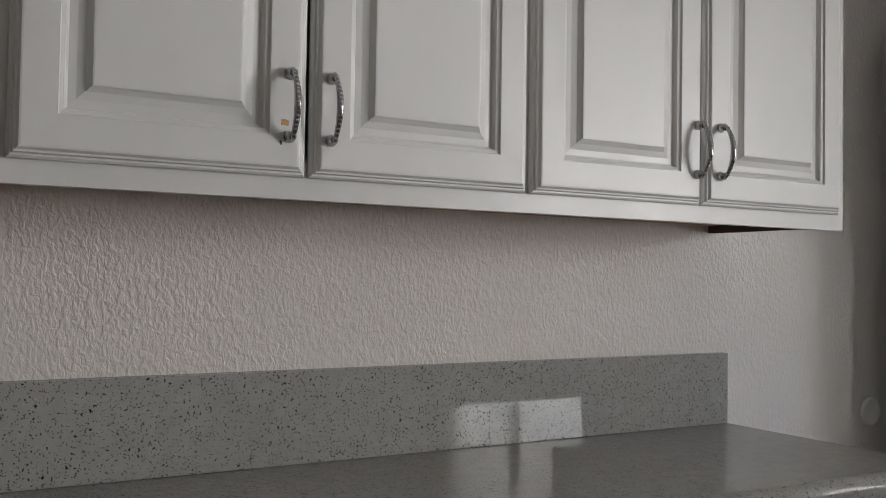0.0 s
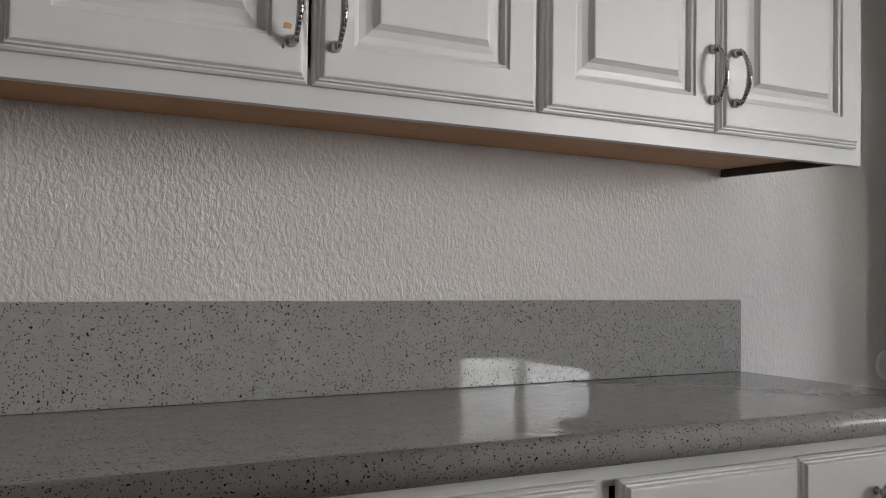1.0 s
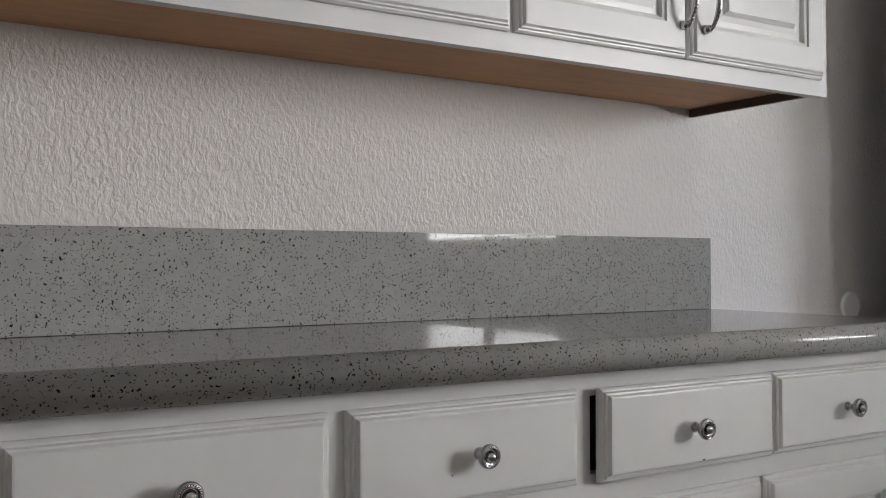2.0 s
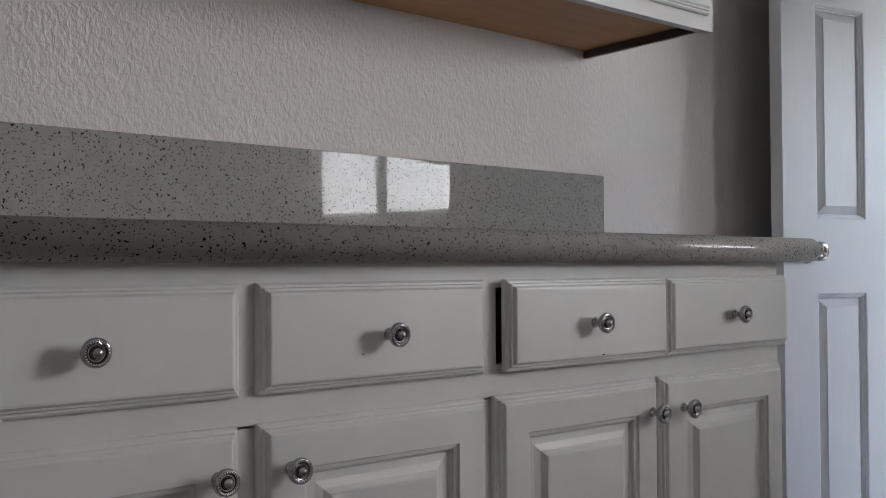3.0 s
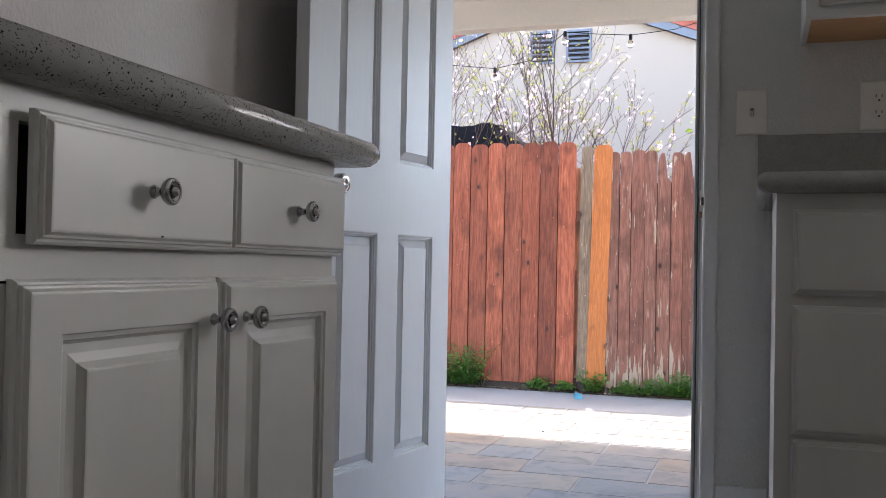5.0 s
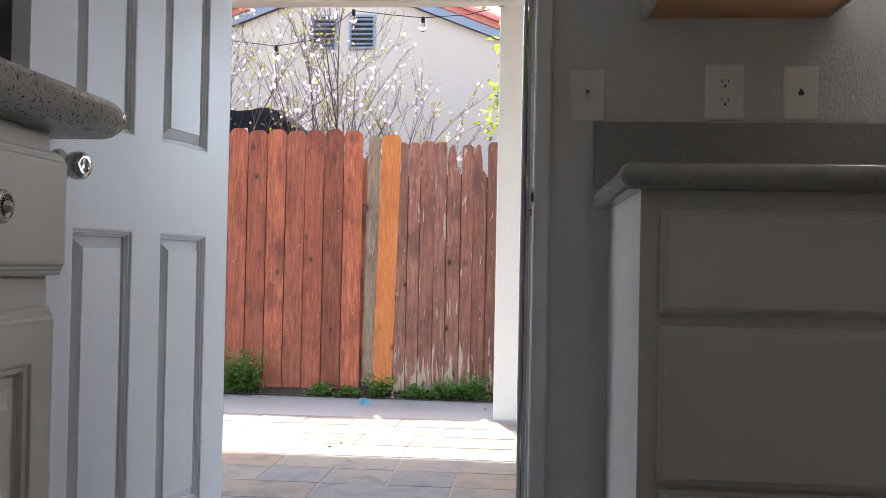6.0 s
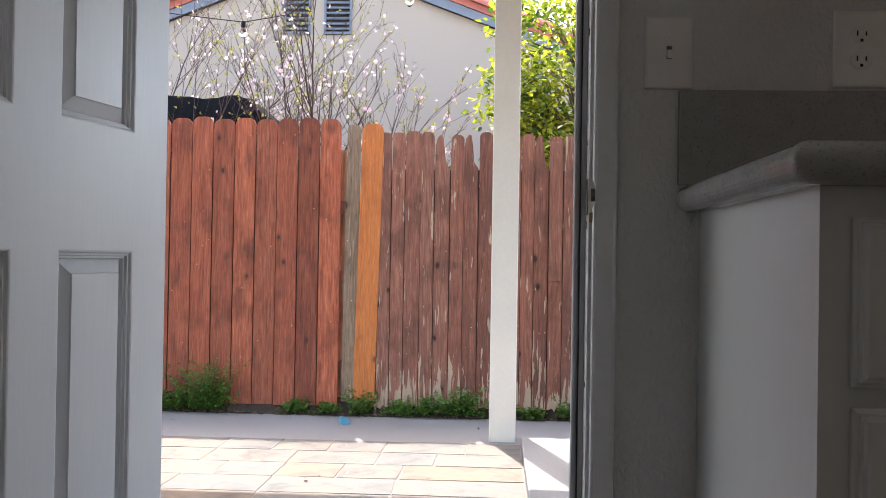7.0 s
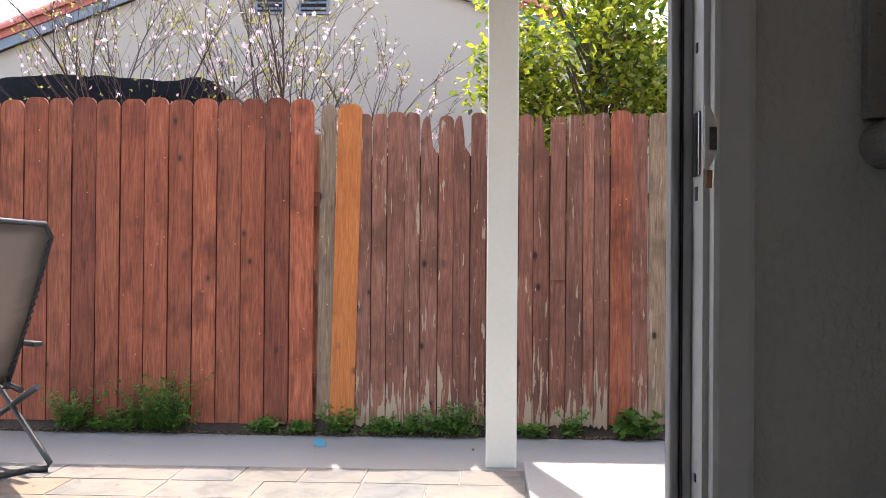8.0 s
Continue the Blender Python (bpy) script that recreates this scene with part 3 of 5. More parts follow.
def wall_cabinet(x0, x1, label, doors):
    """doors: (left, right, handle) in world x."""
    cab = thing("wall_cabinet", pose(x0, UP_Y, UP_Z), label, "cabinet", "wall cabinets")
    w, high, deep = x1 - x0, 0.86, WALL_Y - UP_Y - 0.001
    rows = [(0, w, 0, 0.02, 0, 0.055), (0, w, 0, 0.02, high - 0.05, high), (0, 0.035, 0, 0.02, 0.055, high - 0.05), (w - 0.035, w, 0, 0.02, 0.055, high - 0.05)]
    part("face_frame", boxes(*rows, (0.755, 0.825, 0, 0.02, 0.055, high - 0.05)), CAB, cab)
    part("carcass", boxes((0, 0.016, 0.0205, deep, 0.006, high), (w - 0.008, w, 0.0205, deep, 0.006, high), (0.0165, w - 0.0165, deep - 0.008, deep, 0.04, high), (0.0165, w - 0.0165, 0.0205, deep - 0.009, high - 0.02, high)), CAB, cab)
    part("bottom_panel", boxes((0.0165, w - 0.0165, 0.0205, deep - 0.0002, 0.024, 0.036)), UNDER, cab, "raw orange plywood underside")
    part("side_lining", boxes((w - 0.0162, w - 0.0083, 0.0205, deep - 0.0002, 0.0062, 0.0235)), STAIN_SHADE, cab, "dark brown stained inner edge")
    for a, b, h in doors:
        d = part("door", front_mesh(a - x0, b - x0, 0.031, high - 0.03, PANEL), CAB, cab)
        d.location = (0, -0.0005, 0)
        add_pull(d, h - x0, 0.020, 1.478 - UP_Z)
    return along_wall(cab)


wall_cabinet(0.205, 1.772, "white wall cabinet with raised-panel doors, pewter pulls, plywood underside", [(0.232, 0.614, 0.586), (0.621, 0.990, 0.648), (1.000, 1.370, 1.352), (1.374, 1.748, 1.408)])


def paint_chip(name, x, y, z, w, h, material, seed):
    """A small ragged patch, a hair proud of the painted face."""
    rnd = random.Random(seed)
    e = thing(name, pose(x, y, z), "small chip in the white cabinet paint", "paint chip")
    bm = bmesh.new()
    ring = [(w * math.cos(k * 0.785) * rnd.uniform(0.6, 1.1), h * math.sin(k * 0.785) * rnd.uniform(0.6, 1.1)) for k in range(8)]
    a, b = [bm.verts.new((u, 0.0, v)) for u, v in ring], [bm.verts.new((u * 0.9, -0.0004, v * 0.9)) for u, v in ring]
    bm.faces.new(b)
    for k in range(8):
        bm.faces.new((a[k], a[(k + 1) % 8], b[(k + 1) % 8], b[k]))
    part("chip", bm, material, e)


paint_chip("paint_chip", 0.580, UP_Y - 0.0206, 1.4535, 0.0085, 0.006, UNDER, 1)
paint_chip("paint_chip", 0.574, UP_Y - 0.0206, 1.4255, 0.002, 0.004, STAIN_SHADE, 2)
paint_chip("paint_chip", 1.212, BASE_Y - 0.0296, 0.7255, 0.004, 0.0016, STAIN_SHADE, 3)
paint_chip("paint_chip", 0.772, BASE_Y - 0.0206, 0.752, 0.0016, 0.0014, STAIN_SHADE, 4)

# ---- counter, drawers and wall cabinet beside the doorway ----
right = thing("base_cabinet", pose(2.441, 0.520, Z0, 0, 0, -90), "white painted drawer base cabinet with bare side panel", "cabinet", "base cabinets")
part("body", boxes((0, 2.30, 0.0, WALL_X - 2.441 - 0.001, 0.10, BASE_TOP - Z0), (0.0, 2.30, 0.06, WALL_X - 2.441 - 0.001, 0, 0.0995)), CAB, right)
for z0, z1 in ((0.650, 0.834), (0.351, 0.628), (0.06, 0.343)):
    part("drawer_front", front_mesh(0.034, 0.86, z0 - Z0, z1 - Z0, EDGE), CAB, right).location = (0, -0.0005, 0)
counter2 = thing("countertop", pose(2.396, 0.562, 0.915, 0, 0, -90), "speckled grey quartz countertop with rounded corner by the door", "countertop")
slab2 = counter_mesh(2.34, WALL_X - 2.396 - 0.001, True)
bmesh.ops.transform(slab2, matrix=Matrix.Translation((2.34, 0, 0)) @ Matrix.Diagonal((-1, 1, 1, 1)), verts=slab2.verts)
part("slab", slab2, QUARTZ_SHADED, counter2)
part("backsplash", boxes((0.002, 2.30, 3.029 - 2.396, WALL_X - 2.396 - 0.001, 0.0005, 0.163), bevel=0.0012), QUARTZ_SHADED, counter2)
up2 = thing("wall_cabinet", pose(2.735, 0.452, 1.322, 0, 0, -90), "white wall cabinet with wooden underside above the outlets", "cabinet", "wall cabinets")
part("carcass", boxes((0, 0.45, 0.0, 0.02, 0, 0.86), (0, 0.014, 0.0205, 0.312, 0.004, 0.86), (0.436, 0.45, 0.0205, 0.312, 0.004, 0.86), (0.0145, 0.4355, 0.0205, 0.312, 0.84, 0.86)), CAB, up2)
part("bottom_panel", boxes((0.0145, 0.4355, 0.0205, 0.312, 0.010, 0.022)), UNDER, up2, "orange plywood underside")
part("door", front_mesh(0.03, 0.42, 0.03, 0.83, PANEL), CAB, up2).location = (0, -0.0005, 0)


# ---- wall plates ----
def plate(name, y_mid, z_mid, w, h, label, category, material):
    e = thing(name, pose(WALL_X, y_mid, z_mid, 0, 0, -90), label, category)
    bm = bmesh.new()
    loops = rings(bm, -w / 2, w / 2, -h / 2, h / 2, [(0, 0.0005), (0, 0.003), (0.002, 0.0052), (0.005, 0.006)])
    bm.faces.new(list(reversed(loops[0])))
    part("cover_plate", bm, material, e)
    return e


sw = plate("light_switch", 0.577, 1.145, 0.083, 0.126, "off-white single toggle light switch plate on the wall", "light switch", PLATE2)
part("toggle_slot", boxes((-0.0045, 0.0045, -0.0064, -0.0055, -0.011, 0.011)), PEWTER, sw)
tg = bmesh.new()
box(tg, -0.0038, 0.0038, -0.016, -0.003, -0.007, 0.006, pose(0, 0, 0.001, 20, 0, 0))
part("toggle", tg, PLATE2, sw)
for s in (-0.032, 0.032):
    sc = bmesh.new()
    lathe(sc, [(0.003, 0.005), (0.0028, 0.0068), (0.001, 0.0072)], 10, Matrix.Translation((0, 0, s)))
    part("screw", sc, PLATE, sw)
ol = plate("power_outlet", 0.2525, 1.1535, 0.091, 0.133, "white duplex power outlet above the counter upstand", "outlet", PLATE)
for s in (-0.0215, 0.0215):
    face = bmesh.new()
    lathe(face, [(0.0195, 0.005), (0.0195, 0.0062), (0.0180, 0.0062), (0.0180, 0.0092), (0.0170, 0.0100)], 24, Matrix.Translation((0, 0, s)) @ Matrix.Diagonal((1, 1, 0.82, 1)))
    f = part("socket", face, PLATE, ol)
    part("slots", boxes((-0.0085, -0.0062, -0.0104, -0.0095, s - 0.001, s + 0.008), (0.0062, 0.0085, -0.0104, -0.0095, s - 0.001, s + 0.007), (-0.0025, 0.0025, -0.0104, -0.0095, s - 0.011, s - 0.006)), BLACK, f)
sc = bmesh.new()
lathe(sc, [(0.003, 0.005), (0.0028, 0.0068), (0.001, 0.0072)], 10)
part("screw", sc, PLATE, ol)
ph = plate("phone_jack", 0.075, 1.152, 0.080, 0.128, "off-white telephone jack plate with one black port", "phone jack", PLATE2)
part("port", boxes((-0.006, 0.006, -0.0068, -0.005, -0.006, 0.004), (-0.003, 0.003, -0.0068, -0.005, 0.004, 0.009)), BLACK, ph)
for s in (-0.042, 0.042):
    sc = bmesh.new()
    lathe(sc, [(0.003, 0.005), (0.0028, 0.0068), (0.001, 0.0072)], 10, Matrix.Translation((0, 0, s)))
    part("screw", sc, PLATE2, ph)

# ---- the open patio door ----
HINGE, SWING = (3.071, 1.471), -10.45
DW = 0.735
door = thing("panel_door", Matrix.Translation((HINGE[0], HINGE[1], -0.058)) @ pose(0, 0, 0, 0, 0, SWING), "open white six-panel door with brushed metal knobs", "door")
DT, DH = 0.040, 1.985


def door_leaf():
    """Local x from -DW (latch) to 0 (hinge), front at y 0; six raised panels on both faces."""
    bm = bmesh.new()
    us = [-DW, -0.608, -0.410, -0.305, -0.105, 0.0]
    ws = [0.0, 0.212, 0.845, 1.045, 1.630, 1.725, 1.905, DH]
    prof = [(0, 0), (0.003, -0.0010), (0.0055, -0.0045), (0.0085, -0.0050), (0.0100, -0.0095), (0.0130, -0.0102), (0.0150, -0.0165), (0.036, -0.0045), (0.0375, -0.0020)]
    for face in (0, 1):
        start = len(bm.verts)
        for i in range(5):
            for j in range(7):
                if i in (1, 3) and j in (1, 3, 5):
                    rings(bm, us[i], us[i + 1], ws[j], ws[j + 1], prof)
                else:
                    bm.faces.new([bm.verts.new(c) for c in ((us[i], 0, ws[j]), (us[i + 1], 0, ws[j]), (us[i + 1], 0, ws[j + 1]), (us[i], 0, ws[j + 1]))])
        if face:
            bm.verts.ensure_lookup_table()
            for v in bm.verts[start:]:
                v.co.y = DT - v.co.y
    for c in (((-DW, 0, 0), (-DW, 0, DH), (-DW, DT, DH), (-DW, DT, 0)), ((0, 0, 0), (0, 0, DH), (0, DT, DH), (0, DT, 0)), ((-DW, 0, DH), (0, 0, DH), (0, DT, DH), (-DW, DT, DH)), ((-DW, 0, 0), (0, 0, 0), (0, DT, 0), (-DW, DT, 0))):
        bm.faces.new([bm.verts.new(p) for p in c])
    bmesh.ops.remove_doubles(bm, verts=bm.verts, dist=1e-5)
    return bm


part("leaf", door_leaf(), DOORW, door)
KZ = 0.957
for flip in (0, 1):
    bm = bmesh.new()
    m = Matrix.Translation((-DW + 0.082, DT if flip else 0, KZ)) @ pose(0, 0, 0, 0, 0, 180 if flip else 0)
    lathe(bm, [(0.031, 0), (0.032, 0.004), (0.026, 0.009), (0.012, 0.012), (0.0105, 0.022), (0.016, 0.028), (0.0255, 0.034), (0.0265, 0.046), (0.025, 0.054), (0.0215, 0.058), (0.010, 0.0575), (0.009, 0.0565), (0.001, 0.0565)], 28, m)
    part("door_knob", smooth(bm), CHROME, door, "brushed metal door knob")
part("latch_plate", boxes((-DW - 0.0015, -DW + 0.0005, 0.008, 0.032, KZ - 0.028, KZ + 0.028)), CHROME, door)
part("latch_bolt", boxes((-DW - 0.010, -DW - 0.0015, 0.014, 0.026, KZ - 0.007, KZ + 0.007), bevel=0.002), CHROME, door)
for hz in (0.22, 1.0, 1.75):
    bm = bmesh.new()
    lathe(bm, [(0.006, -0.045), (0.006, 0.045)], 12, Matrix.Translation((0.002, DT + 0.004, hz)) @ pose(0, 0, 0, 90, 0, 0))
    part("hinge", bm, PEWTER, door)
stop = thing("door_stop", pose(2.37, WALL_Y + SKEW * 0.57 + 0.003, 0.905), "round white door bumper on the wall", "door stop")
bm = bmesh.new()
lathe(bm, [(0.040, 0.0005), (0.040, 0.004), (0.036, 0.008), (0.030, 0.008), (0.024, 0.006), (0.001, 0.005)], 28)
part("bumper", smooth(bm), PLATE, stop)

# ---- patio ground ----
setting("ground", boxes((-150, 250, -200, 200, -0.60, -0.33)), DIRT, "bare brown soil reaching the distance", "ground")
bed = bmesh.new()
rows = []
for i in range(8):
    row = []
    for j in range(301):
        x, y = 7.580 + 0.21 * i / 7, -6 + 15 * j / 300
        lift = 0.022 * noise.noise(Vector((6 * x, 5 * y, 0))) + 0.012 * noise.noise(Vector((20 * x, 19 * y, 3)))
        row.append(bed.verts.new((x + 0.012 * noise.noise(Vector((y * 6, 0, 9))), y, (-0.300 if i == 0 else -0.262 + 0.003 * i + 0.030 * max(0, i - 1)) + lift)))
    rows.append(row)
for a, b in zip(rows, rows[1:]):
    for j in range(300):
        bed.faces.new((a[j], a[j + 1], b[j + 1], b[j])).smooth = True
setting("ground_bed", bed, DIRT, "dark uneven soil strip along the fence foot", "soil")
rnd = random.Random(17)
crumbs = bmesh.new()
for k in range(1300):
    c = Vector((rnd.uniform(7.555, 7.635), rnd.uniform(-0.6, 4.2), -0.262 if rnd.random() < 0.85 else -0.266))
    m = Matrix.Translation(c) @ Euler((rnd.uniform(-0.6, 0.6), rnd.uniform(-0.6, 0.6), rnd.uniform(0, 6.3))).to_matrix().to_4x4() @ Matrix.Diagonal((rnd.uniform(0.005, 0.02), rnd.uniform(0.003, 0.010), rnd.uniform(0.002, 0.007), 1))
    bmesh.ops.create_icosphere(crumbs, subdivisions=1, radius=1.0, matrix=m)
tagged(part("soil_crumbs", crumbs, LITTER), "loose soil crumbs and dry leaf bits by the fence", "debris", kind="stuff")
setting("pavement_strip", boxes((6.755, 7.592, -6, 9, -0.33, GROUND), bevel=0.004), CONCRETE, "smooth pale concrete strip before the fence", "pavement")
setting("pavement_slab", boxes((3.27, 6.754, -6, 0.715, -0.33, GROUND + 0.045), bevel=0.006), CONCRETE, "raised pale concrete slab beside the slate", "pavement")
setting("ground_yard", boxes((7.79, 11.2, -6, 9, -0.33, -0.15)), DIRT, "bare neighbouring yard soil behind the fence", "soil")
patio = setting("pavement", boxes((3.21, 6.753, 0.7165, 9, -0.33, GROUND - 0.0025)), GROUT, "slate patio with mortar joints, part shaded, part sunny", "pavement")

# ---- patio cover ----
cover = thing("patio_cover", pose(6.82, 0.812, GROUND), "cream painted patio cover with square post and beam", "patio cover")


def in_cover(*r):
    return (r[0] - 6.82, r[1] - 6.82, r[2] - 0.812, r[3] - 0.812, r[4] - GROUND, r[5] - GROUND)


part("post", boxes(in_cover(6.822, 6.972, 0.745, 0.898, GROUND - 0.01, 2.405), bevel=0.006), CREAM, cover)
part("post", boxes(in_cover(6.822, 6.972, 5.20, 5.351, GROUND - 0.01, 2.405), bevel=0.006), CREAM, cover)
part("beam", boxes(in_cover(6.70, 6.83, -6, 9, 2.395, 2.70), bevel=0.006), CREAM, cover)
part("roof_deck", boxes(in_cover(3.202, 6.699, -6, 9, 2.60, 2.74)), CREAM, cover)

# ---- string lights under the beam ----
lights = thing("string_lights", pose(6.55, 2.0, 2.3), "black cord of clear round bulbs strung below the patio beam", "string lights")
SAG = [(6.84, 3.35, 2.42), (6.55, 2.75, 2.13), (6.46, 2.27, 2.055), (6.47, 2.02, 2.10), (6.46, 1.79, 2.275), (6.50, 1.58, 2.26), (6.56, 1.37, 2.255), (6.66, 1.10, 2.30), (6.81, 0.86, 2.40)]
cord = bmesh.new()
tube(cord, [(x - 6.55, y - 2.0, z - 2.3) for x, y, z in SAG], 0.0028, 5)
part("cord", cord, RUBBER, lights)
for x, y, z in (SAG[2], SAG[4], SAG[6]):
    o = Matrix.Translation((x - 6.55, y - 2.0, z - 2.3)) @ pose(0, 0, 0, 90, 0, 0)
    bm = bmesh.new()
    lathe(bm, [(0.009, -0.006), (0.012, 0.0), (0.012, 0.026), (0.010, 0.030)], 12, o)
    s = part("socket", bm, RUBBER, lights)
    bm = bmesh.new()
    lathe(bm, [(0.009, 0.031), (0.016, 0.040), (0.0225, 0.055), (0.0225, 0.066), (0.017, 0.080), (0.006, 0.088), (0.001, 0.089)], 16, o)
    part("bulb", smooth(bm), BULB, s, "clear glass bulb")

# ---- neighbour's house ----
HX, APEX_Y, APEX_Z, SLOPE = 11.3, 2.76, 3.90, 0.38
house = thing("neighbour_house", pose(HX, APEX_Y, -0.33), "beige stucco gable house with red tile roof", "house")


def gable(y):
    return APEX_Z - SLOPE * abs(y)


def slab_along(bm, x0, x1, y0, y1, lift0, lift1):
    """A piece that follows one roof slope from y0 to y1 (from the ridge), between two heights above the wall's top."""
    vs = []
    for x in (x0, x1):
        for y in (y0, y1):
            for l in (lift0, lift1):
                vs.append(bm.verts.new((x, y, gable(y) + l + 0.33)))
    for f in ((0, 1, 3, 2), (4, 6, 7, 5), (0, 4, 5, 1), (2, 3, 7, 6), (0, 2, 6, 4), (1, 5, 7, 3)):
        bm.faces.new([vs[i] for i in f])


bm = bmesh.new()
outline = [(-4.6, 0), (4.6, 0), (4.6, gable(4.6) + 0.33), (0, APEX_Z + 0.33), (-4.6, gable(4.6) + 0.33)]
a, b = [bm.verts.new((0, y, z)) for y, z in outline], [bm.verts.new((7, y, z)) for y, z in outline]
bm.faces.new(a), bm.faces.new(b)
for i in range(5):
    bm.faces.new((a[i], a[(i + 1) % 5], b[(i + 1) % 5], b[i]))
part("wall", bm, STUCCO, house)
for s in (-1, 1):
    bm = bmesh.new()
    slab_along(bm, -0.07, -0.035, 0.0, s * 5.0, 0.0, 0.10)
    part("fascia", bm, FASCIA, house, "slate blue fascia board")
    bm = bmesh.new()
    slab_along(bm, -0.09, 7.2, 0.0, s * 5.0, 0.102, 0.20)
    roof = part("roof", bm, ROOFTILE, house, "red clay tile roof")
    bm = bmesh.new()
    n = 12
    for i in range(n):
        t0, t1 = math.pi * i / n, math.pi * (i + 1) / n
        vs = [bm.verts.new((-0.10 * math.cos(t), y, 0.105 * math.sin(t) * (1.0 if y < 0.2 else 0.82) )) for t in (t0, t1) for y in (0.0, 0.40)]
        bm.faces.new((vs[0], vs[1], vs[3], vs[2]))
    bmesh.ops.remove_doubles(bm, verts=bm.verts, dist=1e-5)
    bmesh.ops.solidify(bm, geom=list(bm.faces), thickness=0.014)
    rake = solid("rake_tile", bm, ROOFTILE)
    for k in range(14):
        y = s * (0.05 + 0.36 * k)
        o = part("rake_tile", rake, None, roof)
        o.matrix_basis = Matrix.Translation((-0.02, y, gable(y) + 0.33 + 0.175)) @ pose(0, 0, 0, -math.degrees(math.atan(SLOPE)), 0, 0)
        if s < 0:
            o.matrix_basis = Matrix.Translation((-0.02, y, gable(y) + 0.33 + 0.175)) @ pose(0, 0, 0, math.degrees(math.atan(SLOPE)), 0, 0) @ Matrix.Diagonal((1, -1, 1, 1))
for y0, y1 in ((2.874, 3.169), (2.435, 2.734)):
    v = part("vent", boxes((-0.03, 0.0, y0 - APEX_Y, y0 + 0.025 - APEX_Y, 3.14 + 0.33, 3.53 + 0.33), (-0.03, 0.0, y1 - 0.025 - APEX_Y, y1 - APEX_Y, 3.14 + 0.33, 3.53 + 0.33), (-0.03, 0.0, y0 + 0.025 - APEX_Y, y1 - 0.025 - APEX_Y, 3.505 + 0.33, 3.53 + 0.33), (-0.03, 0.0, y0 + 0.025 - APEX_Y, y1 - 0.025 - APEX_Y, 3.14 + 0.33, 3.165 + 0.33)), FASCIA, house, "slate blue louvred gable vent")
    part("backing", boxes((-0.006, -0.002, y0 + 0.026 - APEX_Y, y1 - 0.026 - APEX_Y, 3.166 + 0.33, 3.504 + 0.33)), BLACK, v)
    bm = bmesh.new()
    box(bm, -0.022, 0.022, y0 + 0.026 - APEX_Y, y1 - 0.026 - APEX_Y, -0.006, 0.006, pose(0, 0, 0, 0, -35, 0))
    sm = solid("louvre", bm, FASCIA)
    for k in range(6):
        part("louvre", sm, None, v).location = (-0.026, 0, 3.195 + 0.33 + 0.056 * k)


